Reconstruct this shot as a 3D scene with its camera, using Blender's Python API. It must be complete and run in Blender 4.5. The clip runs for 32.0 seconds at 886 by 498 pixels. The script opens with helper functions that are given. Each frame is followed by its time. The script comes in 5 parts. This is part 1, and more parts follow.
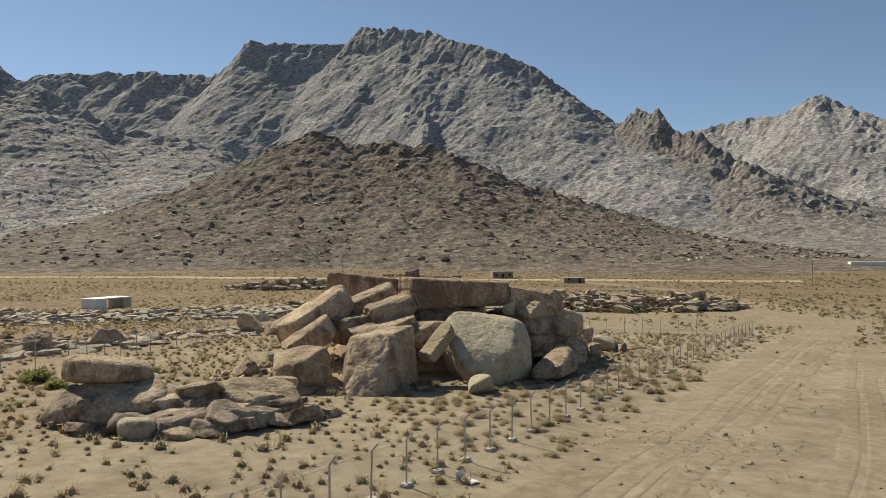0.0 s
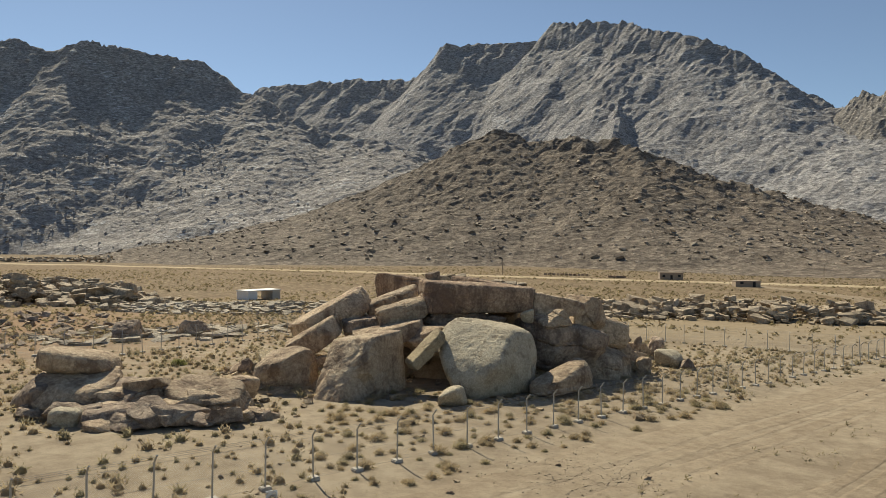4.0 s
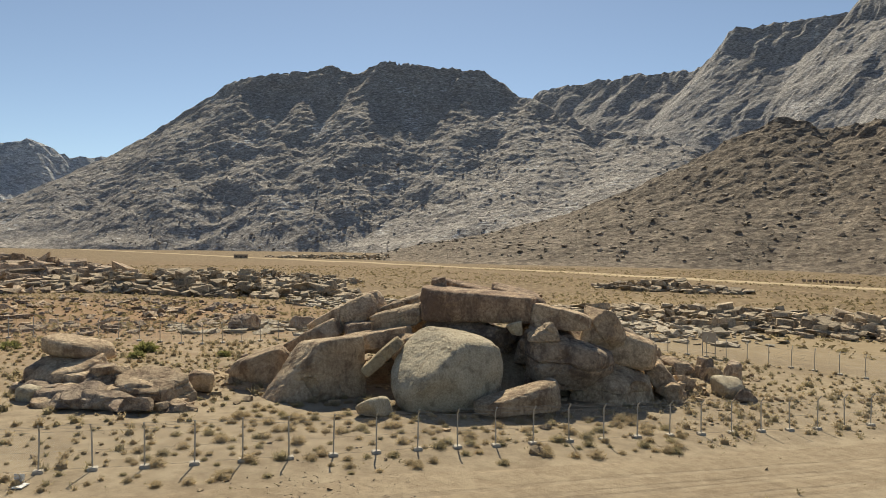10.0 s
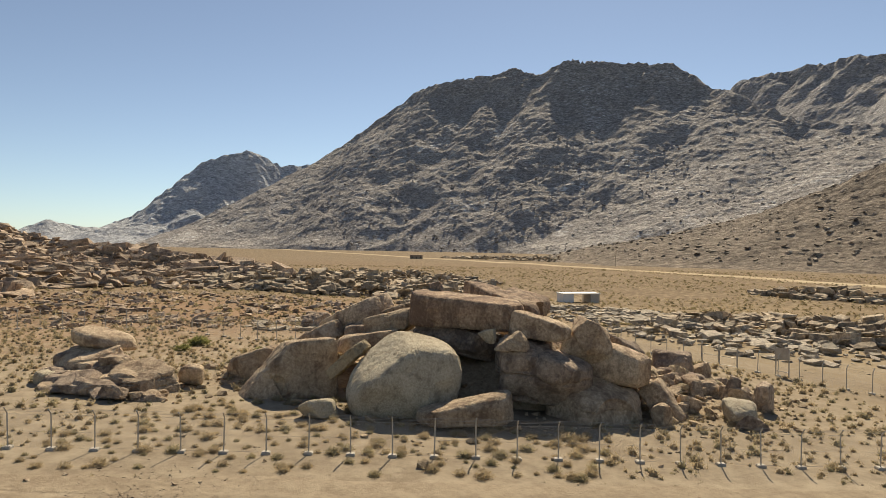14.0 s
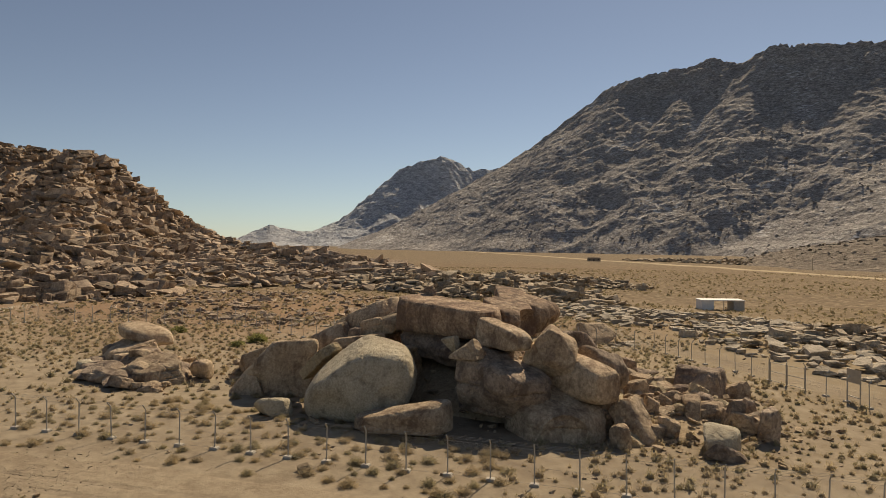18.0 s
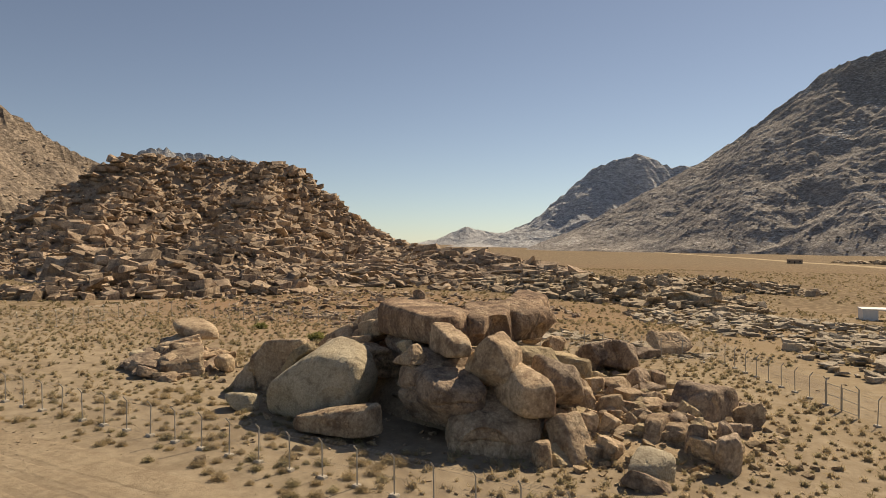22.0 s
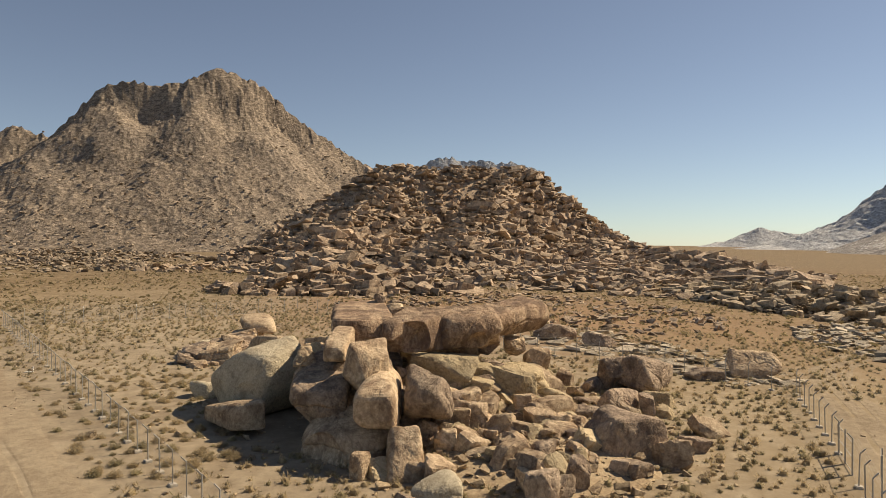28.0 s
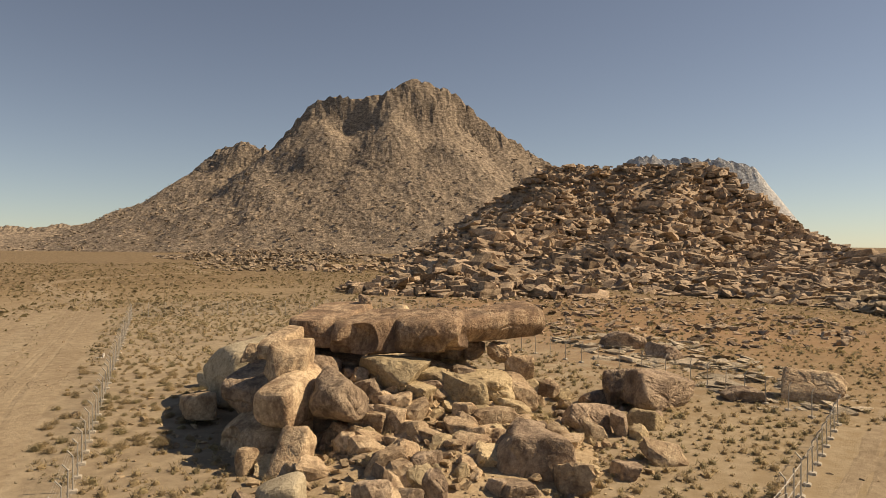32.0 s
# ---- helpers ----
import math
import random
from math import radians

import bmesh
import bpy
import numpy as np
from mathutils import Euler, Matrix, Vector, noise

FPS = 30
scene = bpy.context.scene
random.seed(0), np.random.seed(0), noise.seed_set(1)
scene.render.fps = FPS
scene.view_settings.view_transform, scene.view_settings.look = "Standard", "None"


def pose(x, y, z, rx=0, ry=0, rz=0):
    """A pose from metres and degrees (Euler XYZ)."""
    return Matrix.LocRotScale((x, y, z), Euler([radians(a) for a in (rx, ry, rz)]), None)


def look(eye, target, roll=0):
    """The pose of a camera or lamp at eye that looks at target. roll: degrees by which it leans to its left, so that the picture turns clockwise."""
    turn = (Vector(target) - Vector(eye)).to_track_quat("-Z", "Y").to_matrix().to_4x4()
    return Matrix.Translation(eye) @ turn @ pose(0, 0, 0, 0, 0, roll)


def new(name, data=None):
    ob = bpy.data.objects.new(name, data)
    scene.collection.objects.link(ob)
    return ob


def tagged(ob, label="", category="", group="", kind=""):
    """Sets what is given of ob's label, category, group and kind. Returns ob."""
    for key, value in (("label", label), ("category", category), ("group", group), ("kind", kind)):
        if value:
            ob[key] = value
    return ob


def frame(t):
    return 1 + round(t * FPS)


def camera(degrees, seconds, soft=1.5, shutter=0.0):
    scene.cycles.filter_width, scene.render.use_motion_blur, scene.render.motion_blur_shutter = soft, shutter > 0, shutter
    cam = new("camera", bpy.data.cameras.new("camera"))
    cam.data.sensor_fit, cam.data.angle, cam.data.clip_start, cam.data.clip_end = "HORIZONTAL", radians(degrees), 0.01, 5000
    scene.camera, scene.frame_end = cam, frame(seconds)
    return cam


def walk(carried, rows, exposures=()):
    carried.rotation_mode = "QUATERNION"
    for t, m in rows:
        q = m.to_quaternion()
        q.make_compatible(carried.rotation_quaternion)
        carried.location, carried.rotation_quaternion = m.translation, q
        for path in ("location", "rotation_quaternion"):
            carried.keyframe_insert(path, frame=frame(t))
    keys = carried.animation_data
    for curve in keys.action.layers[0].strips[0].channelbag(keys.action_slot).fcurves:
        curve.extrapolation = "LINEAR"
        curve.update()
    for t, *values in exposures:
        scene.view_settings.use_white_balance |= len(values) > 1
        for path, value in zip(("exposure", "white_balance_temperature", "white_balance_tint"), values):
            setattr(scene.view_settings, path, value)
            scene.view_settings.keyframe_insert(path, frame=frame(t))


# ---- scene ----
cam = camera(64.3, 32.0, soft=0.5)
PATH = [
    (0, 4.99, 1.22, 12.06, 1.39, -0.22, -0.47),
    (0.5, 7.02, 1.75, 12.11, 3.55, -0.27, -0.31),
    (1, 9.05, 2.31, 12.16, 5.66, -0.30, -0.22),
    (1.5, 11.08, 2.90, 12.22, 7.64, -0.32, -0.19),
    (2, 13.10, 3.54, 12.27, 9.40, -0.32, -0.16),
    (2.5, 15.12, 4.23, 12.32, 11.15, -0.35, -0.09),
    (3, 17.12, 4.96, 12.37, 13.24, -0.37, -0.01),
    (3.5, 19.11, 5.74, 12.43, 15.30, -0.40, 0.03),
    (5.5, 26.85, 9.37, 12.63, 22.76, -0.45, 0.20),
    (6, 28.73, 10.41, 12.68, 24.70, -0.48, 0.21),
    (6.5, 30.58, 11.50, 12.73, 26.64, -0.49, 0.21),
    (7, 32.39, 12.66, 12.78, 28.47, -0.50, 0.24),
    (7.5, 34.18, 13.87, 12.83, 30.36, -0.50, 0.26),
    (8, 35.92, 15.13, 12.88, 32.37, -0.51, 0.26),
    (8.5, 37.64, 16.45, 12.92, 34.40, -0.51, 0.26),
    (9, 39.31, 17.83, 12.97, 36.21, -0.53, 0.38),
    (9.5, 40.94, 19.27, 13.02, 38.29, -0.52, 0.31),
    (10, 42.53, 20.75, 13.06, 40.14, -0.51, 0.32),
    (10.5, 44.07, 22.30, 13.11, 41.95, -0.51, 0.32),
    (11, 45.57, 23.89, 13.15, 43.74, -0.54, 0.42),
    (11.5, 47.02, 25.54, 13.20, 45.80, -0.52, 0.35),
    (12, 48.42, 27.24, 13.24, 47.73, -0.52, 0.39),
    (12.5, 49.77, 28.99, 13.28, 49.70, -0.52, 0.41),
    (13, 51.07, 30.79, 13.32, 51.58, -0.52, 0.42),
    (13.5, 52.31, 32.63, 13.36, 53.42, -0.52, 0.43),
    (14, 53.50, 34.53, 13.40, 55.46, -0.52, 0.42),
    (14.5, 54.63, 36.46, 13.44, 57.51, -0.53, 0.41),
    (16.5, 58.56, 44.60, 13.59, 65.29, -0.46, 0.25),
    (17, 59.38, 46.73, 13.62, 67.25, -0.47, 0.27),
    (17.5, 60.14, 48.89, 13.66, 69.32, -0.45, 0.24),
    (18, 60.83, 51.08, 13.69, 71.24, -0.44, 0.23),
    (18.5, 61.45, 53.30, 13.72, 73.12, -0.43, 0.21),
    (19, 62.00, 55.54, 13.75, 75.01, -0.44, 0.21),
    (19.5, 62.48, 57.81, 13.78, 77.14, -0.43, 0.16),
    (20, 62.88, 60.09, 13.81, 79.14, -0.43, 0.11),
    (20.5, 63.21, 62.40, 13.84, 81.16, -0.42, 0.05),
    (21, 63.46, 64.72, 13.86, 83.16, -0.40, 0.08),
    (21.5, 63.63, 67.06, 13.89, 85.13, -0.39, 0.05),
    (22, 63.72, 69.41, 13.91, 87.15, -0.38, 0.02),
    (22.5, 63.73, 71.77, 13.93, 89.19, -0.36, 0.04),
    (23, 63.65, 74.14, 13.95, 90.92, -0.32, 0.21),
    (23.5, 63.49, 76.51, 13.97, 92.74, -0.33, 0.07),
    (24, 63.24, 78.89, 13.99, 94.57, -0.32, 0.06),
    (24.5, 62.90, 81.27, 14.01, 96.49, -0.31, 0.09),
    (25, 62.47, 83.64, 14.02, 98.32, -0.30, 0.06),
    (25.5, 61.95, 86.02, 14.04, 100.36, -0.28, 0.11),
    (27.5, 59.44, 95.22, 14.08, 108.00, -0.21, 0.07),
    (28, 58.44, 97.41, 14.09, 109.83, -0.21, 0.06),
    (28.5, 57.37, 99.58, 14.10, 111.76, -0.21, 0.11),
    (29, 56.24, 101.72, 14.10, 113.77, -0.21, 0.16),
    (29.5, 55.03, 103.82, 14.10, 115.68, -0.21, 0.18),
    (30, 53.76, 105.90, 14.10, 117.73, -0.19, 0.20),
    (30.5, 52.42, 107.96, 14.10, 119.90, -0.17, 0.24),
    (31, 51.03, 110.01, 14.10, 122.00, -0.15, 0.22),
    (31.5, 49.61, 112.06, 14.09, 124.03, -0.13, 0.23),
    (32, 48.17, 114.11, 14.09, 126.05, -0.07, 0.12),
]
walk(cam, [(t, pose(x, y, z, 90 + pitch, 0, yaw) @ pose(0, 0, 0, 0, 0, roll)) for t, x, y, z, yaw, pitch, roll in PATH],
     exposures=[(0, 0.21, 6880, 4), (7, 0.31, 7100, 4), (14, 0.35, 7550, 9), (17, 0.04, 7950, 11), (19, -0.14, 8350, 13), (21, 0.01, 8400, 13), (24, 0.33, 8050, 13), (28, 0.27, 8150, 12), (32, 0.16, 9100, 15)])

# ---- light: a high, slightly hazy desert sun behind the mountains, and its sky ----
SUN_AWAY = (-0.682, 0.731)          # level direction towards the sun
SUN_UP = 43.0                       # degrees above the plain
world = bpy.data.worlds.new("sky")
scene.world = world
world.use_nodes = True
wn, wl = world.node_tree.nodes, world.node_tree.links
sky = wn.new("ShaderNodeTexSky")
sky.sky_type, sky.sun_disc = "NISHITA", False
sky.sun_elevation = radians(SUN_UP)
sky.sun_rotation = math.atan2(SUN_AWAY[0], SUN_AWAY[1])
sky.altitude, sky.air_density, sky.dust_density, sky.ozone_density = 1200, 0.85, 0.3, 2.0
wn["Background"].inputs["Strength"].default_value = 0.076
cooler = wn.new("ShaderNodeMix")
cooler.data_type, cooler.blend_type = "RGBA", "MULTIPLY"
cooler.inputs[0].default_value, cooler.inputs[7].default_value = 1.0, (0.86, 1.0, 1.12, 1)
softer = wn.new("ShaderNodeHueSaturation")
softer.inputs["Saturation"].default_value = 0.86
wl.new(sky.outputs[0], cooler.inputs[6])
wl.new(cooler.outputs[2], softer.inputs["Color"])
wl.new(softer.outputs[0], wn["Background"].inputs[0])
sun = new("sun", bpy.data.lights.new("sun", "SUN"))
sun.data.energy, sun.data.angle, sun.data.color = 5.0, radians(0.55), (1.0, 0.925, 0.80)
sun.matrix_world = look((SUN_AWAY[0] * 300, SUN_AWAY[1] * 300, 300 * math.tan(radians(SUN_UP))), (0, 0, 0))

# ---- noise and mesh tools ----
RS = np.random.RandomState(7)
PERM = np.concatenate([RS.permutation(256)] * 3)
GRAD = RS.normal(size=(256, 3))
GRAD /= np.linalg.norm(GRAD, axis=1)[:, None]


def perlin(p):
    """Gradient noise at the rows of p, about -0.7 to 0.7."""
    i = np.floor(p).astype(int)
    f = p - i
    i &= 255
    u = f * f * f * (f * (f * 6 - 15) + 10)
    out = 0
    for dx in (0, 1):
        for dy in (0, 1):
            for dz in (0, 1):
                h = PERM[PERM[PERM[i[:, 0] + dx] + i[:, 1] + dy] + i[:, 2] + dz]
                d = f - np.array((dx, dy, dz))
                w = np.where(dx, u[:, 0], 1 - u[:, 0]) * np.where(dy, u[:, 1], 1 - u[:, 1]) * np.where(dz, u[:, 2], 1 - u[:, 2])
                out = out + w * (GRAD[h] * d).sum(1)
    return out


def fbm(p, octaves=4, gain=0.5):
    total, amp = 0, 1.0
    for k in range(octaves):
        total = total + amp * perlin(p * 2.03 ** k + 17.3 * k)
        amp *= gain
    return total


def ridged(p, octaves=4, gain=0.5):
    total, amp = 0, 1.0
    for k in range(octaves):
        total = total + amp * (1 - 2.6 * np.abs(perlin(p * 2.07 ** k + 9.1 * k)))
        amp *= gain
    return total


def sheet(x, y):
    return np.stack([x, y, np.zeros_like(x)], -1)


def mesh_from(name, verts, faces, material, smooth=False):
    """A mesh from an array of points and an array of equal-sided faces."""
    me = bpy.data.meshes.new(name)
    n, k = faces.shape
    me.vertices.add(len(verts))
    me.vertices.foreach_set("co", np.ascontiguousarray(verts, dtype=np.float32).ravel())
    me.loops.add(n * k)
    me.loops.foreach_set("vertex_index", np.ascontiguousarray(faces, dtype=np.int32).ravel())
    me.polygons.add(n)
    me.polygons.foreach_set("loop_start", np.arange(0, n * k, k, dtype=np.int32))
    me.polygons.foreach_set("use_smooth", np.full(n, smooth))
    me.materials.append(material)
    me.update(calc_edges=True)
    return me


def grid_faces(rows, cols, flip=False):
    a = np.arange(rows * cols).reshape(rows, cols)
    return np.stack([a[:-1, :-1], a[:-1, 1:], a[1:, 1:], a[1:, :-1]], -1).reshape(-1, 4)[:, ::-1 if flip else 1]


def part(name, bm, material, parent, label=""):
    """Links a bmesh as one mesh object under a thing or a part."""
    me = bpy.data.meshes.new(name)
    bm.to_mesh(me)
    bm.free()
    me.materials.append(material)
    ob = new(name, me)
    ob.parent = parent
    return tagged(ob, label)


def sphere_points(level):
    bm = bmesh.new()
    bmesh.ops.create_icosphere(bm, subdivisions=level, radius=1)
    v = np.array([p.co[:] for p in bm.verts])
    f = np.array([[q.index for q in p.verts] for p in bm.faces])
    bm.free()
    return v / np.linalg.norm(v, axis=1)[:, None], f


SPHERES = {k: sphere_points(k) for k in (1, 2, 3, 4, 5, 6)}


def boulder_points(level, seed, size, crisp=9.0, cuts=6, rough=0.04, layers=0.0, depth=(0.44, 0.74), planes=()):
    """A weathered block: a box rounded towards an ellipsoid, with random broken faces, lumps and bedding grooves."""
    d, f = SPHERES[level]
    rs = np.random.RandomState(seed)
    skew = np.eye(3) + rs.uniform(-0.16, 0.16, (3, 3))
    total = (np.abs(d @ skew) ** crisp).sum(1)
    for k in range(cuts):
        n = rs.normal(size=3)
        n[2] = n[2] * 0.7 + 0.15
        n /= np.linalg.norm(n)
        reach = np.abs(n).sum() * rs.uniform(*depth)
        total = total + np.maximum(0, d @ n / reach) ** crisp
    for nx, ny, nz, reach in planes:
        n = np.array((nx, ny, nz)) / math.sqrt(nx * nx + ny * ny + nz * nz)
        total = total + np.maximum(0, d @ n / reach) ** crisp
    v = d * (total ** (-1 / crisp))[:, None]
    v -= (v.max(0) + v.min(0)) / 2
    v /= (v.max(0) - v.min(0)) / 2
    half = np.array(size) / 2
    v = v * half
    m = half.min()
    q = v / (half.mean() * 1.1) + seed * 3.7
    worn = 1.3 * fbm(q * 0.9, 3) + 0.7 * fbm(q * 3.1, 4, 0.62) - 0.9 * np.clip(1 - 12 * np.abs(perlin(q * 1.3 + 4)), 0, 1) - 0.5 * np.clip(1 - 10 * np.abs(perlin(q * 2.9 + 8)), 0, 1)
    v = v + d * (rough * m * worn)[:, None]
    if layers:
        g = np.abs(np.sin(v[:, 2] / half[2] * layers + 1.3 * fbm(q * 0.7, 2))) ** 6
        v[:, :2] *= (1 - 0.06 * g)[:, None]
    return v, f


def hull_points(seed, count, size):
    """A small angular broken stone: the hull of a few scattered points."""
    rs = np.random.RandomState(seed)
    bm = bmesh.new()
    for p in rs.uniform(-1, 1, (count, 3)):
        p = p / max(np.abs(p).max(), np.linalg.norm(p) * 0.72)
        bm.verts.new(p * np.array(size) / 2)
    bmesh.ops.convex_hull(bm, input=bm.verts)
    bmesh.ops.delete(bm, geom=[v for v in bm.verts if not v.link_faces], context="VERTS")
    bmesh.ops.triangulate(bm, faces=bm.faces)
    bm.verts.index_update()
    v = np.array([p.co[:] for p in bm.verts])
    f = np.array([[q.index for q in p.verts] for p in bm.faces])
    bm.free()
    return v, f


# ---- materials ----
def shader(name):
    m = bpy.data.materials.new(name)
    m.use_nodes = True
    return m, m.node_tree.nodes, m.node_tree.links


def ramp_node(n, stops):
    r = n.new("ShaderNodeValToRGB")
    e = r.color_ramp.elements
    while len(e) < len(stops):
        e.new(0.5)
    for k, (pos, c) in zip(e, stops):
        k.position, k.color = pos, (*c, 1)
    return r


def noise_node(n, l, where, scale, detail=6, rough=0.6):
    t = n.new("ShaderNodeTexNoise")
    t.inputs["Scale"].default_value, t.inputs["Detail"].default_value, t.inputs["Roughness"].default_value = scale, detail, rough
    l.new(where, t.inputs["Vector"])
    return t.outputs["Fac"]


def blend_node(n, l, fac, a, b, mode="MIX"):
    m = n.new("ShaderNodeMix")
    m.data_type, m.blend_type = "RGBA", mode
    for key, value in ((0, fac), (6, a), (7, b)):
        if isinstance(value, (int, float)):
            m.inputs[key].default_value = value
        elif isinstance(value, tuple):
            m.inputs[key].default_value = (*value, 1)
        else:
            l.new(value, m.inputs[key])
    return m.outputs[2]


def math_node(n, l, op, a, b=0.0):
    m = n.new("ShaderNodeMath")
    m.operation = op
    for k, value in enumerate((a, b)):
        if isinstance(value, (int, float)):
            m.inputs[k].default_value = value
        else:
            l.new(value, m.inputs[k])
    return m.outputs[0]


def bump_node(n, l, heights, strength, distance):
    """A chain of bumps over several height fields."""
    last = None
    for h, s, d in zip(heights, strength, distance):
        b = n.new("ShaderNodeBump")
        b.inputs["Strength"].default_value, b.inputs["Distance"].default_value = s, d
        l.new(h, b.inputs["Height"])
        if last:
            l.new(last, b.inputs["Normal"])
        last = b.outputs[0]
    return last


def rock_material(name, pale, mid, dark, stain, stain_share=0.5, size=1.0, varied=0.25, tall=0.8, many=False):
    """Weathered granite: grain, lichen-grey blotches, desert varnish, fine cracks."""
    m, n, l = shader(name)
    b = n["Principled BSDF"]
    b.inputs["Roughness"].default_value = 0.92
    b.inputs["Specular IOR Level"].default_value = 0.2
    where = n.new("ShaderNodeNewGeometry").outputs["Position"]
    big = noise_node(n, l, where, 0.35 / size, 5, 0.6)
    small = noise_node(n, l, where, 4.0 / size, 8, 0.7)
    grain = noise_node(n, l, where, 26.0 / size, 4, 0.7)
    pit = n.new("ShaderNodeTexVoronoi")
    pit.inputs["Scale"].default_value, pit.inputs["Detail"].default_value, pit.inputs["Roughness"].default_value = 2.2 / size, 2.0, 0.7
    l.new(where, pit.inputs["Vector"])
    pits = pit.outputs["Distance"]
    base = ramp_node(n, [(0.38, dark), (0.49, mid), (0.60, pale)])
    l.new(blend_node(n, l, 0.6, big, small), base.inputs[0])
    stretched = n.new("ShaderNodeMapping")
    stretched.inputs["Scale"].default_value = (1.0, 1.0, tall)
    l.new(where, stretched.inputs[0])
    streak = ramp_node(n, [(0.62 - 0.3 * stain_share, (0, 0, 0)), (0.72 - 0.22 * stain_share, (1, 1, 1))])
    l.new(noise_node(n, l, stretched.outputs[0], 0.8 / size, 6, 0.62), streak.inputs[0])
    colour = blend_node(n, l, math_node(n, l, "MULTIPLY", streak.outputs[0], 0.75), base.outputs[0], stain)
    pick = n.new("ShaderNodeNewGeometry").outputs["Random Per Island"] if many else n.new("ShaderNodeObjectInfo").outputs["Random"]
    tint = ramp_node(n, [(0.0, (1 - varied, 1 - varied, 1 - varied * 1.05)), (1.0, (1 + varied * 0.35, 1 + varied * 0.3, 1 + varied * 0.2))])
    l.new(pick, tint.inputs[0])
    colour = blend_node(n, l, 1.0, colour, tint.outputs[0], "MULTIPLY")
    speck = ramp_node(n, [(0.32, (0.70, 0.70, 0.70)), (0.60, (1.25, 1.25, 1.25))])
    l.new(grain, speck.inputs[0])
    colour = blend_node(n, l, 0.9, colour, speck.outputs[0], "MULTIPLY")
    crack = n.new("ShaderNodeTexVoronoi")
    crack.feature = "DISTANCE_TO_EDGE"
    crack.inputs["Scale"].default_value = 0.55 / size
    wob = n.new("ShaderNodeVectorMath")
    wob.operation = "MULTIPLY_ADD"
    wob.inputs[1].default_value = (0.8, 0.8, 0.8)
    nz = n.new("ShaderNodeTexNoise")
    nz.inputs["Scale"].default_value = 1.1 / size
    l.new(where, nz.inputs["Vector"])
    l.new(nz.outputs["Color"], wob.inputs[0])
    l.new(where, wob.inputs[2])
    l.new(wob.outputs[0], crack.inputs["Vector"])
    line = ramp_node(n, [(0.0, (0, 0, 0)), (0.03, (1, 1, 1))])
    l.new(crack.outputs["Distance"], line.inputs[0])
    seam = ramp_node(n, [(0.0, (0.5, 0.48, 0.45)), (0.03, (1, 1, 1))])
    l.new(crack.outputs["Distance"], seam.inputs[0])
    l.new(blend_node(n, l, 0.35, colour, seam.outputs[0], "MULTIPLY"), b.inputs["Base Color"])
    l.new(bump_node(n, l, [line.outputs[0], small, pits, grain], [0.45, 0.7, 0.5, 0.9], [0.08 * size, 0.15 * size, 0.08 * size, 0.05 * size]), b.inputs["Normal"])
    return m


ROCK_TAN = rock_material("granite_tan", (0.655, 0.526, 0.375), (0.493, 0.372, 0.256), (0.293, 0.209, 0.142), (0.185, 0.121, 0.083), 0.42)
ROCK_GREY = rock_material("granite_grey", (0.560, 0.491, 0.363), (0.453, 0.389, 0.284), (0.315, 0.261, 0.184), (0.235, 0.192, 0.136), 0.25, 0.6, 0.08)
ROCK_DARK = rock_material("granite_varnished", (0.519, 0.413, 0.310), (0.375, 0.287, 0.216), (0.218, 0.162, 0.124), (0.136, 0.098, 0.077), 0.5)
ROCK_RED = rock_material("granite_rust", (0.570, 0.440, 0.310), (0.375, 0.260, 0.175), (0.225, 0.148, 0.102), (0.135, 0.092, 0.070), 0.62, 1.0, 0.15, 0.3)
ROCK_YELLOW = rock_material("granite_fresh", (0.583, 0.482, 0.327), (0.482, 0.385, 0.251), (0.327, 0.255, 0.163), (0.253, 0.187, 0.123), 0.2)
ROCK_FIELD = rock_material("outcrop_stone", (0.605, 0.502, 0.378), (0.459, 0.373, 0.275), (0.275, 0.219, 0.162), (0.184, 0.143, 0.108), 0.4, 1.6, 0.42, 0.8, True)
ROCK_HILL = rock_material("hill_stone", (0.571, 0.454, 0.344), (0.431, 0.332, 0.246), (0.253, 0.190, 0.145), (0.174, 0.129, 0.104), 0.4, 2.0, 0.42, 0.8, True)
PALE_SLAB = rock_material("bare_bedrock", (0.538, 0.474, 0.381), (0.464, 0.399, 0.316), (0.353, 0.298, 0.232), (0.306, 0.251, 0.195), 0.2, 1.6, 0.35, 0.8, True)
FOOT_STONE = rock_material("foothill_stone", (0.528, 0.456, 0.372), (0.396, 0.330, 0.264), (0.252, 0.204, 0.162), (0.180, 0.144, 0.120), 0.4, 4.0, 0.5, 0.8, True)
TAN_STONE = rock_material("slope_stone", (0.436, 0.360, 0.284), (0.348, 0.280, 0.216), (0.223, 0.180, 0.138), (0.165, 0.131, 0.105), 0.35, 4.0, 0.5, 0.8, True)


RUBBLE_STONE = rock_material("rubble_stone", (0.594, 0.482, 0.336), (0.448, 0.343, 0.233), (0.269, 0.199, 0.134), (0.190, 0.132, 0.090), 0.35, 0.7, 0.45, 0.8, True)


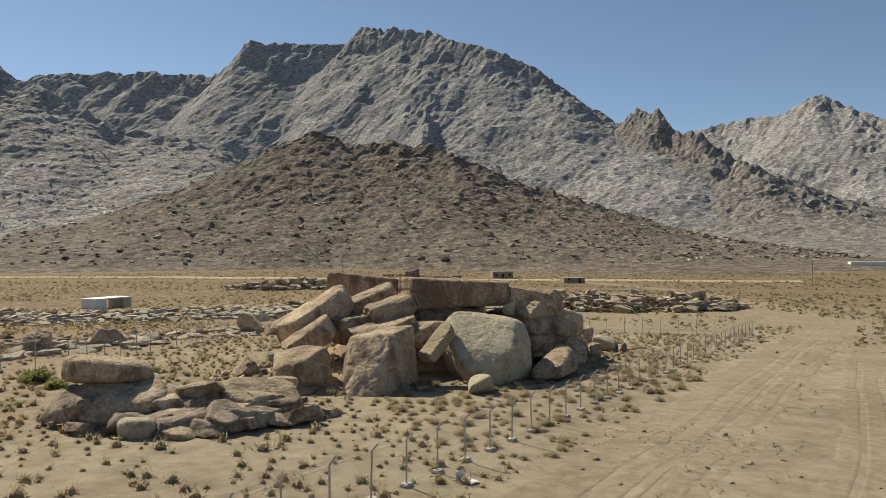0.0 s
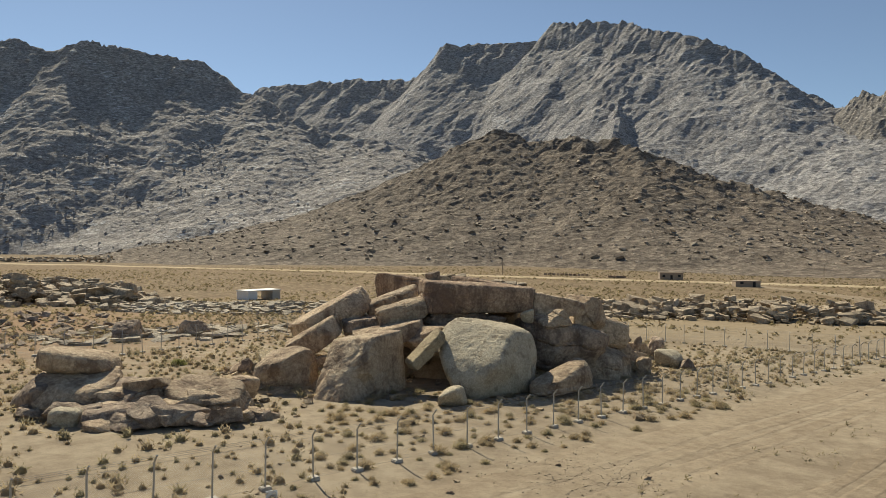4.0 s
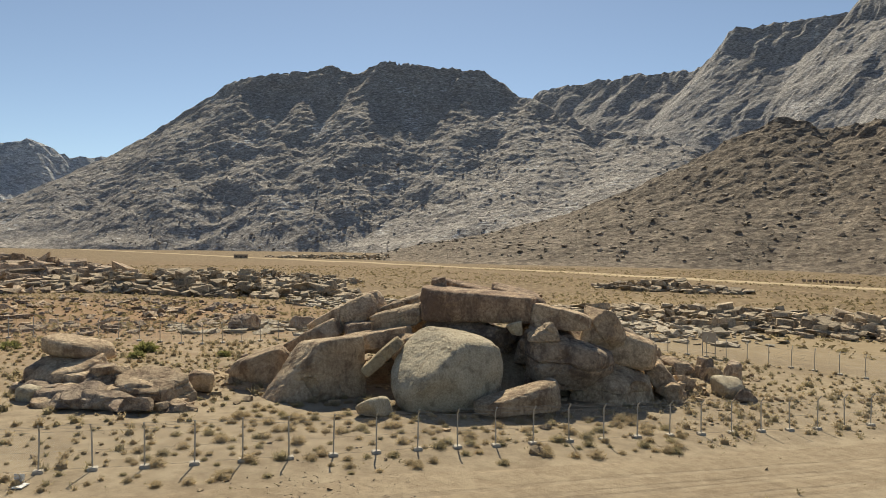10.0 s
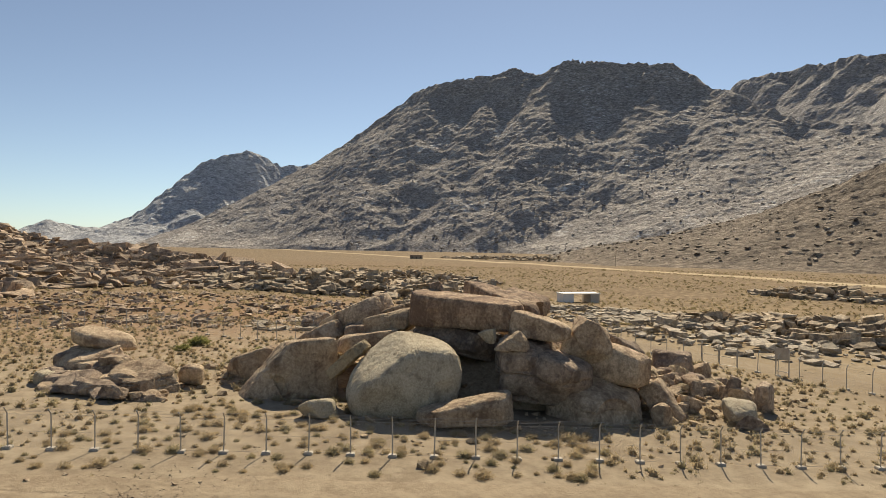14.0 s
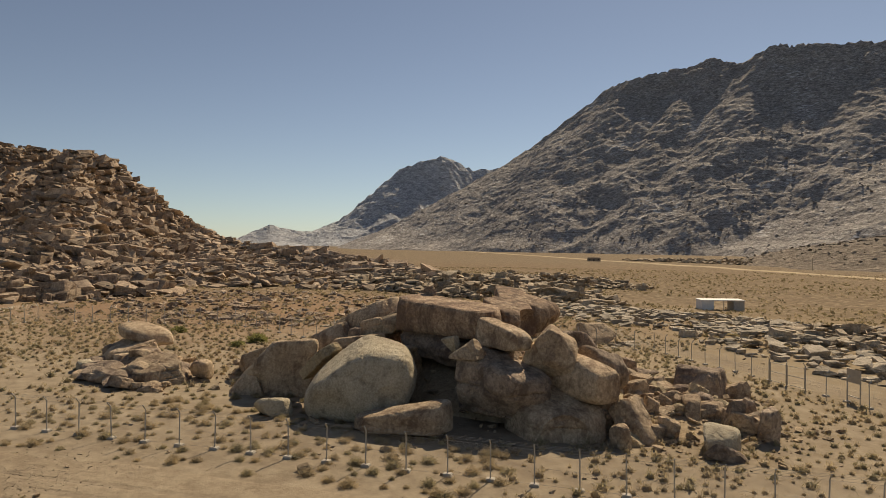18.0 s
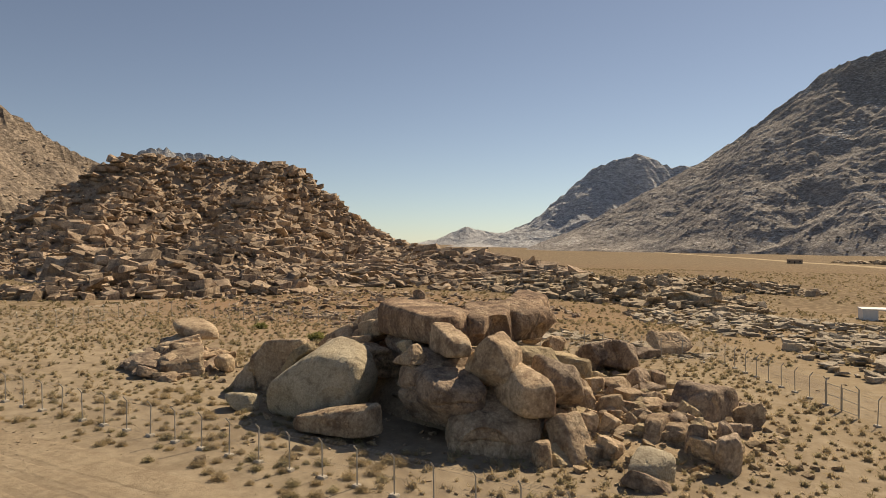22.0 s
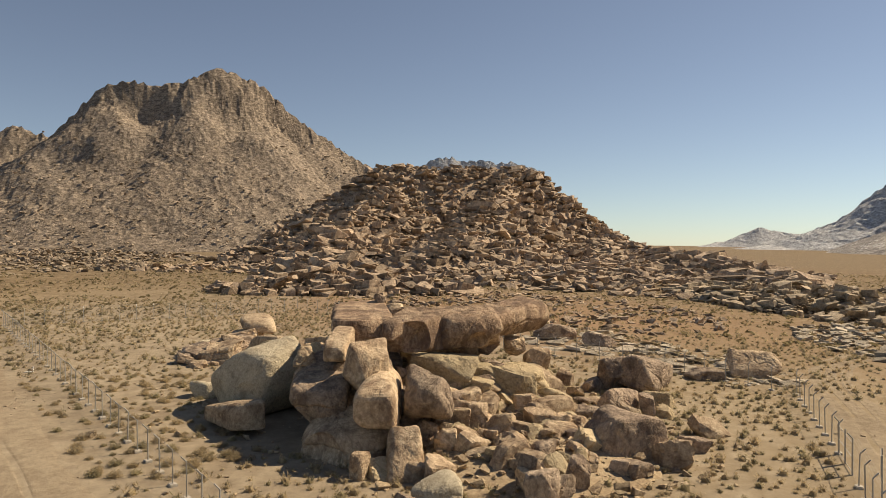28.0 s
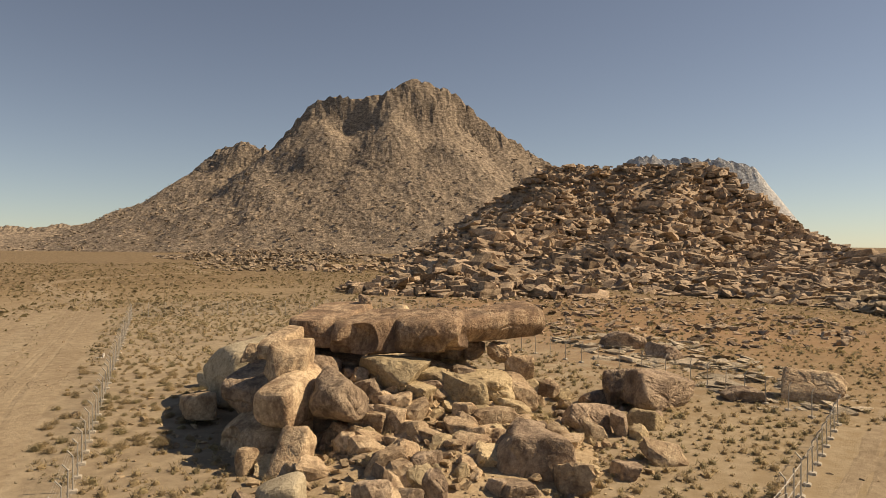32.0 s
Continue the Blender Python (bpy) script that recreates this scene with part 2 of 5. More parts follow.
def mountain_material(name, pale, mid, dark, slab, slab_share, cell=16.0):
    """Broken granite slopes seen from afar: blocks of uneven tone, streaks of bare pale slab, rubble relief."""
    m, n, l = shader(name)
    b = n["Principled BSDF"]
    b.inputs["Roughness"].default_value = 0.95
    b.inputs["Specular IOR Level"].default_value = 0.15
    where = n.new("ShaderNodeNewGeometry").outputs["Position"]

    def squashed(tall, lean):
        q = n.new("ShaderNodeMapping")
        q.inputs["Rotation"].default_value = (radians(lean), radians(-lean), 0)
        q.inputs["Scale"].default_value = (1, 1, tall)
        l.new(where, q.inputs[0])
        return q.outputs[0]
    flat, bed = squashed(2.0, 6), squashed(4.5, 12)
    big = noise_node(n, l, where, 0.006, 6, 0.6)
    fine = noise_node(n, l, flat, 0.16, 9, 0.78)
    base = ramp_node(n, [(0.42, dark), (0.5, mid), (0.58, pale)])
    l.new(blend_node(n, l, 0.88, big, fine), base.inputs[0])
    tone = None
    for size, low, high in ((cell, 0.62, 1.3), (cell * 0.42, 0.66, 1.28)):
        block = n.new("ShaderNodeTexVoronoi")
        block.inputs["Scale"].default_value = 1.0 / size
        l.new(flat, block.inputs["Vector"])
        each = ramp_node(n, [(0.1, (low, low, low)), (0.9, (high, high, high * 0.98))])
        l.new(block.outputs["Color"], each.inputs[0])
        tone = each.outputs[0] if tone is None else blend_node(n, l, 1.0, tone, each.outputs[0], "MULTIPLY")
    colour = blend_node(n, l, 0.85, base.outputs[0], tone, "MULTIPLY")
    # bare slabs: thin streaks along the bedding, gathered in clusters
    streak = noise_node(n, l, bed, 0.085, 8, 0.68)
    cluster = noise_node(n, l, where, 0.011, 4, 0.6)
    patch = ramp_node(n, [(0.635 - 0.12 * slab_share, (0, 0, 0)), (0.665 - 0.12 * slab_share, (1, 1, 1))])
    l.new(blend_node(n, l, 0.38, streak, cluster), patch.inputs[0])
    l.new(blend_node(n, l, math_node(n, l, "MULTIPLY", patch.outputs[0], 0.85), colour, slab), b.inputs["Base Color"])
    stones = n.new("ShaderNodeTexVoronoi")
    stones.inputs["Scale"].default_value = 1.0 / cell
    stones.inputs["Detail"].default_value = 4.0
    stones.inputs["Roughness"].default_value = 0.75
    l.new(flat, stones.inputs["Vector"])
    l.new(bump_node(n, l, [stones.outputs["Distance"], fine], [0.42, 0.6], [cell * 0.4, 2.4]), b.inputs["Normal"])
    return m


# Grey, brown and crag: granite tones lightened and greyed in place of distance haze.
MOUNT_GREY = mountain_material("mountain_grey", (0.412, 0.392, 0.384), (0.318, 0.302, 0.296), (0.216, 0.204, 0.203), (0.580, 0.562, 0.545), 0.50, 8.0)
MOUNT_BROWN = mountain_material("mountain_brown", (0.459, 0.421, 0.392), (0.356, 0.325, 0.300), (0.252, 0.227, 0.211), (0.717, 0.700, 0.672), 0.50, 6.0)
MOUNT_FOOT = mountain_material("foothill_rock", (0.274, 0.227, 0.182), (0.202, 0.163, 0.128), (0.125, 0.099, 0.081), (0.354, 0.310, 0.266), 0.16, 5.0)
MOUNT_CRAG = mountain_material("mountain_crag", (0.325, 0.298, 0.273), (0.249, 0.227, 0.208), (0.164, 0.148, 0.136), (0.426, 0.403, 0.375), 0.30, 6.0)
# Distance haze is put into this pale blue-grey base colour.
MOUNT_HAZE = mountain_material("mountain_haze", (0.560, 0.565, 0.580), (0.470, 0.475, 0.490), (0.360, 0.365, 0.378), (0.700, 0.695, 0.690), 0.50, 10.0)
MOUNT_TAN = mountain_material("mountain_tan", (0.350, 0.288, 0.229), (0.271, 0.218, 0.172), (0.179, 0.143, 0.113), (0.391, 0.329, 0.271), 0.2, 6.0)


def sand_material(name, pale, mid, dark, gravel, scale=1.0, regions=(), steppe=()):
    m, n, l = shader(name)
    b = n["Principled BSDF"]
    b.inputs["Roughness"].default_value = 0.97
    b.inputs["Specular IOR Level"].default_value = 0.1
    where = n.new("ShaderNodeNewGeometry").outputs["Position"]
    big = noise_node(n, l, where, 0.035 * scale, 6, 0.62)
    mid_n = noise_node(n, l, where, 0.6 * scale, 8, 0.7)
    fine = noise_node(n, l, where, 9.0, 6, 0.75)
    base = ramp_node(n, [(0.40, dark), (0.5, mid), (0.59, pale)])
    l.new(blend_node(n, l, 0.6, big, mid_n), base.inputs[0])
    colour = base.outputs[0]
    for centre, reach, tint in regions:
        d = n.new("ShaderNodeVectorMath")
        d.operation = "DISTANCE"
        l.new(where, d.inputs[0])
        d.inputs[1].default_value = centre
        edge = n.new("ShaderNodeMapRange")
        edge.inputs[1].default_value, edge.inputs[2].default_value = reach * 1.15, reach * 0.45
        l.new(math_node(n, l, "ADD", d.outputs["Value"], math_node(n, l, "MULTIPLY", math_node(n, l, "SUBTRACT", mid_n, 0.5), reach * 1.2)), edge.inputs[0])
        colour = blend_node(n, l, edge.outputs[0], colour, tint)
    if steppe:
        d = n.new("ShaderNodeVectorMath")
        d.operation = "DISTANCE"
        l.new(where, d.inputs[0])
        d.inputs[1].default_value = (15, 60, 0)
        edge = n.new("ShaderNodeMapRange")
        edge.inputs[1].default_value, edge.inputs[2].default_value, edge.inputs[4].default_value = 70, 170, 0.85
        l.new(math_node(n, l, "ADD", d.outputs["Value"], math_node(n, l, "MULTIPLY", math_node(n, l, "SUBTRACT", big, 0.5), 260)), edge.inputs[0])
        tone = ramp_node(n, [(0.44, tuple(0.62 * c for c in steppe)), (0.56, tuple(1.2 * c for c in steppe))])
        l.new(mid_n, tone.inputs[0])
        colour = blend_node(n, l, edge.outputs[0], colour, tone.outputs[0])
        # scrub and stones of the far plain
        for size, spread, scrub in ((2.6, 0.36, (0.34, 0.27, 0.17)), (3.7, 0.30, (0.12, 0.09, 0.055))):
            dots = n.new("ShaderNodeTexVoronoi")
            dots.inputs["Scale"].default_value = 1.0 / size
            l.new(where, dots.inputs["Vector"])
            spot = ramp_node(n, [(spread * 0.7, (1, 1, 1)), (spread, (0, 0, 0))])
            l.new(dots.outputs["Distance"], spot.inputs[0])
            colour = blend_node(n, l, math_node(n, l, "MULTIPLY", spot.outputs[0], math_node(n, l, "MULTIPLY", edge.outputs[0], 0.8)), colour, scrub)
    stone = ramp_node(n, [(0.57, (0, 0, 0)), (0.66, (1, 1, 1))])
    l.new(fine, stone.inputs[0])
    l.new(blend_node(n, l, math_node(n, l, "MULTIPLY", stone.outputs[0], 0.6), colour, gravel), b.inputs["Base Color"])
    l.new(bump_node(n, l, [mid_n, fine], [0.7, 0.8], [0.16, 0.05]), b.inputs["Normal"])
    return m


SAND = sand_material("desert_sand", (0.362, 0.297, 0.212), (0.298, 0.240, 0.169), (0.230, 0.180, 0.126), (0.184, 0.144, 0.102), 1.0,
                     [((-20, 190, 0), 95, (0.295, 0.225, 0.135)), ((-150, 300, 0), 170, (0.29, 0.205, 0.125)), ((-330, 250, 0), 170, (0.30, 0.195, 0.115)),
                      ((150, 260, 0), 120, (0.30, 0.225, 0.135)), ((-70, 110, 0), 52, (0.262, 0.187, 0.114)), ((-85, 62, 0), 60, (0.275, 0.178, 0.108)), ((-60, -120, 0), 110, (0.285, 0.212, 0.128))], (0.185, 0.132, 0.08))
GRIT = sand_material("grit", (0.47, 0.37, 0.25), (0.38, 0.29, 0.19), (0.26, 0.19, 0.125), (0.24, 0.18, 0.12), 6.0)
TRACK = sand_material("packed_track", (0.340, 0.274, 0.192), (0.286, 0.226, 0.157), (0.228, 0.176, 0.121), (0.190, 0.150, 0.108), 2.0)


def plain_material(name, colour, roughness=0.8, metal=0.0, mottled=0.25, scale=3.0):
    m, n, l = shader(name)
    b = n["Principled BSDF"]
    b.inputs["Roughness"].default_value, b.inputs["Metallic"].default_value = roughness, metal
    where = n.new("ShaderNodeNewGeometry").outputs["Position"]
    r = ramp_node(n, [(0.3, tuple(c * (1 - mottled) for c in colour)), (0.7, tuple(min(1, c * (1 + mottled)) for c in colour))])
    l.new(noise_node(n, l, where, scale, 6, 0.65), r.inputs[0])
    l.new(r.outputs[0], b.inputs["Base Color"])
    return m


def twig_material(name, colour):
    """Dry twigs and small leaves, which let part of the sun through."""
    m = plain_material(name, colour, 0.95, 0, 0.4, 0.9)
    n, l = m.node_tree.nodes, m.node_tree.links
    b, out = n["Principled BSDF"], n["Material Output"]
    thin = n.new("ShaderNodeBsdfTranslucent")
    l.new(b.inputs["Base Color"].links[0].from_socket, thin.inputs["Color"])
    both = n.new("ShaderNodeMixShader")
    both.inputs[0].default_value = 0.55
    l.new(b.outputs[0], both.inputs[1])
    l.new(thin.outputs[0], both.inputs[2])
    l.new(both.outputs[0], out.inputs[0])
    return m


GALV = plain_material("galvanised_steel", (0.40, 0.38, 0.34), 0.55, 0.35, 0.15, 6)
CONCRETE = plain_material("concrete", (0.44, 0.40, 0.34), 0.95, 0, 0.2, 5)
WHITE = plain_material("white_paint", (0.74, 0.72, 0.68), 0.7, 0, 0.08, 2)
MUD = plain_material("mud_render", (0.34, 0.262, 0.188), 0.95, 0, 0.15, 1)
# Near-black colour stands in for the shade inside doors and windows.
UNLIT_PANEL = plain_material("unlit_panel", (0.03, 0.028, 0.025), 0.9, 0, 0.1, 1)
SHRUB = twig_material("dry_shrub", (0.43, 0.343, 0.215))
GREENER = twig_material("grey_green_shrub", (0.36, 0.305, 0.185))


# ---- the ground: one sheet out to the horizon ----
def ground_z(x, y):
    sat = lambda v: 60 * np.tanh(v / 60)
    far = np.hypot(x - 5, y - 75)
    z = 0.3 - 0.02 * sat(x - 5) - 0.013 * sat(y - 75) - 4.8 * np.tanh((y - 75) / 400)
    p = sheet(x, y)
    z = z + 0.14 * np.clip(2 - far / 100, 0, 1) * fbm(p / 9.0, 3) + np.clip(far / 120 - 0.4, 0, 1.6) * 0.45 * fbm(p / 75.0 + 3, 2)
    z = z - 1.9 * np.exp(-((x + 92) ** 2 + (y - 182) ** 2) / 65.0 ** 2)
    return z + np.clip(far - 700, 0, None) * 0.004


def ground_at(x, y):
    return float(ground_z(np.array([float(x)]), np.array([float(y)]))[0])


radii = np.concatenate([np.arange(0, 70, 0.9), 70 * (4700 / 70) ** np.linspace(0, 1, 190)])
turns = np.linspace(0, 2 * np.pi, 321)
gr, ga = np.meshgrid(radii, turns, indexing="ij")
gx, gy = 5 + gr * np.cos(ga), 75 + gr * np.sin(ga)
gz = ground_z(gx.ravel(), gy.ravel())
ground = new("ground", mesh_from("ground", np.stack([gx.ravel(), gy.ravel(), gz], -1), grid_faces(len(radii), len(turns), True), SAND, True))
tagged(ground, "pale tan desert sand and gravel plain", "ground", kind="structure")


# ---- mountains: ridge lines with rocky flanks falling to the plain ----
def mountain(name, label, ridges, material, cell=9.0, roughness=1.0, seed=1.0, power=1.25, cliff=0.0):
    """ridges: (foot width, [(x, y, z), ...]). The flank falls from each ridge to the plain over the foot width."""
    pts = np.array([p for w, line in ridges for p in line], float)
    wide = max(w for w, line in ridges)
    x0, y0 = pts[:, :2].min(0) - wide
    x1, y1 = pts[:, :2].max(0) + wide
    nx, ny = int((x1 - x0) / cell) + 2, int((y1 - y0) / cell) + 2
    gx, gy = np.meshgrid(np.linspace(x0, x1, nx), np.linspace(y0, y1, ny))
    x, y = gx.ravel(), gy.ravel()
    q = sheet(x, y) + seed * 331.0
    wx, wy = x + 22 * roughness * perlin(q / 190), y + 22 * roughness * perlin(q / 190 + 50)
    gully = 1 + 0.09 * roughness * ridged(q / 230 + 7, 3) - 0.1
    top = np.full(len(x), -60.0)
    crest = np.zeros(len(x))
    edge = 2 * perlin(q / 70 + 11)
    for w, line in ridges:
        for a, b in zip(line[:-1], line[1:]):
            a, b = np.array(a, float), np.array(b, float)
            e = b[:2] - a[:2]
            t = np.clip(((wx - a[0]) * e[0] + (wy - a[1]) * e[1]) / (e @ e), 0, 1)
            d = np.hypot(wx - a[0] - t * e[0], wy - a[1] - t * e[1])
            h = a[2] + t * (b[2] - a[2])
            s = np.clip(1 - d / (w * np.clip(gully, 0.55, 1.5)), -0.2, 1)
            crest = np.maximum(crest, s)
            top = np.maximum(top, h * np.sign(s) * np.abs(s) ** power * (1 - cliff * np.clip((1 - s) / 0.09 * (1 + 0.7 * edge), 0, 1) * np.clip(1.2 + edge, 0, 1.5)))
    lift = np.clip(top / 60, 0, 1)
    crag = np.exp(-((1 - crest) / 0.13) ** 2)
    top = top + lift * roughness * ((1.2 + 4.0 * crag) * (ridged(q / 95, 3) - 0.75) + (1.5 + 2.0 * crag) * fbm(q / 30, 4, 0.6))
    top = top + lift * roughness * (6.0 + 1.5 * crag) * (perlin(q / 19.0) + 0.8 * perlin(q / 10.5) + 0.55 * perlin(q / 5.7) + 0.35 * crag * np.sign(perlin(q / 21.0 + 30)))
    k = top / 17.0 + 1.6 * fbm(q / 140 + 5, 3)
    top = top + 17.0 * 0.07 * lift * (np.clip((k - np.floor(k)) * 2.4 - 0.7, 0, 1) - (k - np.floor(k)))
    top = top - 3.0 - 3.0 * np.clip(1 - top / 12, 0, 1)
    v = np.stack([x, y, top], -1)
    f = grid_faces(ny, nx)
    f = f[(top[f] > -26).any(1)]
    used = np.unique(f)
    back = np.zeros(len(v), int)
    back[used] = np.arange(len(used))
    ob = new(name, mesh_from(name, v[used], back[f], material))
    tagged(ob, label, "mountain", kind="structure")
    high = top.reshape(ny, nx)

    def height(px, py):
        """The flank's height at points of the plan."""
        i = np.clip(((np.asarray(px) - x0) / (x1 - x0) * (nx - 1)).astype(int), 0, nx - 1)
        j = np.clip(((np.asarray(py) - y0) / (y1 - y0) * (ny - 1)).astype(int), 0, ny - 1)
        return high[j, i]
    return height


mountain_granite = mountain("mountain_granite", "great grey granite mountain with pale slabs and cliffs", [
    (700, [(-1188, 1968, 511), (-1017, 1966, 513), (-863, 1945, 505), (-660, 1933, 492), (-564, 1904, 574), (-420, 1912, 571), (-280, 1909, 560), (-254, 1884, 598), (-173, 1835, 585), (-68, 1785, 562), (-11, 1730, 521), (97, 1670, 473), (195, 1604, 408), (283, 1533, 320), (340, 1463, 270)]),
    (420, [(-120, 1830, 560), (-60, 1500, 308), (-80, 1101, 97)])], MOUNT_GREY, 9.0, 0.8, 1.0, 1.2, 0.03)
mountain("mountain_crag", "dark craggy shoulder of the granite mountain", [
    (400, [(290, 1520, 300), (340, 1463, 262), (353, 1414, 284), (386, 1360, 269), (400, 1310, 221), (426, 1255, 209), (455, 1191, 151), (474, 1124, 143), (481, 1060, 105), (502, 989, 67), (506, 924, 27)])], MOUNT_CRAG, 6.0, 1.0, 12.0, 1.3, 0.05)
# The grey material is used here to put distance haze into the colour.
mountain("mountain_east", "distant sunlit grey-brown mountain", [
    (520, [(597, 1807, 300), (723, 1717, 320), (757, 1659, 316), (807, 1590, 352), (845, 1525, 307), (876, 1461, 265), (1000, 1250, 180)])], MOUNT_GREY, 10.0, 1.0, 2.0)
mountain_dark = mountain("mountain_dark", "long dark brown rocky mountain with jagged crest", [
    (540, [(-1600, 850, 235), (-1551, 874, 288), (-1437, 974, 389), (-1367, 994, 407), (-1261, 1085, 416), (-1215, 1104, 426), (-1159, 1130, 402), (-1103, 1155, 428), (-965, 1248, 405), (-901, 1268, 397), (-852, 1275, 364), (-814, 1273, 330), (-767, 1269, 322), (-703, 1253, 277), (-597, 1259, 229), (-486, 1258, 214), (-386, 1246, 169)])], MOUNT_BROWN, 6.0, 0.6, 3.0, 1.14, 0.02)
foothill_brown = mountain("foothill_brown", "brown boulder-strewn foothill in front of the mountain", [
    (330, [(-307, 738, 60), (-231, 766, 101), (-190, 777, 124), (-154, 785, 145), (-117, 792, 128), (-66, 789, 132), (-15, 774, 118), (39, 756, 88), (113, 731, 44), (133, 710, 26)])], MOUNT_FOOT, 4.0, 0.75, 4.0)
mountain("mountain_west", "far mountain with pale rock faces, haze put into its colour", [
    (380, [(-2511, 476, 44), (-2479, 630, 156), (-2458, 713, 254), (-2448, 747, 294), (-2422, 834, 328), (-2401, 895, 337), (-2365, 992, 286), (-2343, 1045, 289), (-2268, 1206, 305)])], MOUNT_HAZE, 14.0, 1.0, 5.0)
mountain_pyramid = mountain("mountain_pyramid", "tan pyramid-shaped mountain with a cliffed summit", [
    (360, [(-504, -1280, 55), (-537, -1223, 52), (-642, -1127, 66), (-727, -1028, 148), (-744, -967, 195), (-751, -911, 203), (-774, -862, 194), (-773, -832, 209), (-792, -782, 265), (-809, -732, 276), (-837, -668, 272), (-882, -613, 299), (-912, -572, 286), (-952, -515, 228), (-996, -442, 162), (-1036, -360, 125)])], MOUNT_TAN, 6.0, 0.6, 6.0, 1.3, 0.1)
mountain("mountain_behind", "distant jagged mountain tops, paled in colour for haze", [
    (290, [(-2734, -1000, 366), (-2751, -955, 395), (-2776, -887, 400), (-2787, -853, 383), (-2820, -750, 387), (-2833, -704, 370), (-2851, -635, 379), (-2878, -520, 339)])], MOUNT_HAZE, 12.0, 0.5, 7.0)
mountain("mountain_horizon", "low hill on the horizon, haze put into its blue-grey colour", [
    (220, [(-4130, 200, 40), (-4130, 296, 56), (-4129, 329, 89), (-4123, 412, 130), (-4113, 512, 96), (-4100, 627, 87), (-4083, 740, 63)])], MOUNT_HAZE, 20.0, 0.6, 8.0)
boulder_hill = mountain("boulder_hill", "brown hill of piled granite boulders", [
    (85, [(-300, -150, 4), (-320, -130, 30), (-332, -117, 48), (-350, -92, 68), (-375, -52, 68), (-395, -20, 68), (-396, -3, 66), (-388, 10, 50), (-378, 26, 34), (-370, 48, 21), (-362, 78, 11), (-356, 110, 5)]),
    (85, [(-385, -15, 64), (-330, -12, 46), (-270, -8, 26), (-200, 0, 8)]),
    (85, [(-360, -75, 64), (-310, -80, 44), (-255, -75, 24), (-205, -70, 8)]),
    (70, [(-372, 40, 24), (-300, 55, 13), (-220, 60, 6)]),
    (40, [(-100, 24, 5), (-118, 8, 11), (-140, -14, 14), (-160, -36, 12), (-185, -70, 8)]),
    (50, [(-372, 45, 20), (-336, 62, 18), (-316, 84, 14), (-285, 101, 12), (-254, 114, 10), (-222, 121, 9), (-190, 129, 6)]),
    (60, [(-165, 100, 4), (-215, 75, 6), (-280, 50, 7)])], ROCK_HILL, 3.0, 0.25, 9.0, 1.1)


# ---- the great rock pile ----
def mound_z(x, y):
    """Rubble and bedrock heaped under the pile."""
    c, s = math.cos(radians(28)), math.sin(radians(28))
    u, v = (x - 2.0) * c + (y - 75.5) * s, -(x - 2.0) * s + (y - 75.5) * c
    r = np.hypot(u / 12.5, v / 9.5)
    skirt = np.hypot((x - 9) / 12.0, (y - 86) / 10.0)
    h = 4.2 * np.clip(1 - r ** 2.2, 0, 1) ** 0.9
    h2 = 1.5 * np.clip(1 - skirt ** 2, 0, 1)
    left = 1.2 * np.clip(1 - np.hypot((x + 9) / 8.0, (y - 63) / 10.0) ** 2, 0, 1)
    return ground_z(x, y) + np.maximum(np.maximum(h, h2), left) + 0.35 * np.clip(h, 0, 1) * fbm(sheet(x, y) / 1.7, 3)


mx, my = np.meshgrid(np.linspace(-22, 26, 130), np.linspace(50, 102, 140))
mz = mound_z(mx.ravel(), my.ravel())
mz = np.where(mz - ground_z(mx.ravel(), my.ravel()) > 0.06, mz, mz - 0.5)
tagged(new("bedrock_mound", mesh_from("bedrock_mound", np.stack([mx.ravel(), my.ravel(), mz], -1), grid_faces(140, 130), GRIT, True)),
       "sandy mound of grit and broken bedrock", "mound", kind="structure")


def mound_at(x, y):
    return float(mound_z(np.array([float(x)]), np.array([float(y)]))[0])


def boulder(name, label, at, size, turn=(0, 0, 0), material=None, seed=1, level=4, crisp=9.0, cuts=6, rough=0.05, layers=0.0, group="", planes=()):
    """One boulder: a thing of its own. turn: degrees about x, y, z."""
    v, f = boulder_points(level, seed, size, crisp, cuts, rough, layers, planes=planes)
    ob = new(name, mesh_from(name, v, f, material or ROCK_TAN))
    ob.matrix_world = pose(*at, *turn)
    return tagged(ob, label, "rock", group)


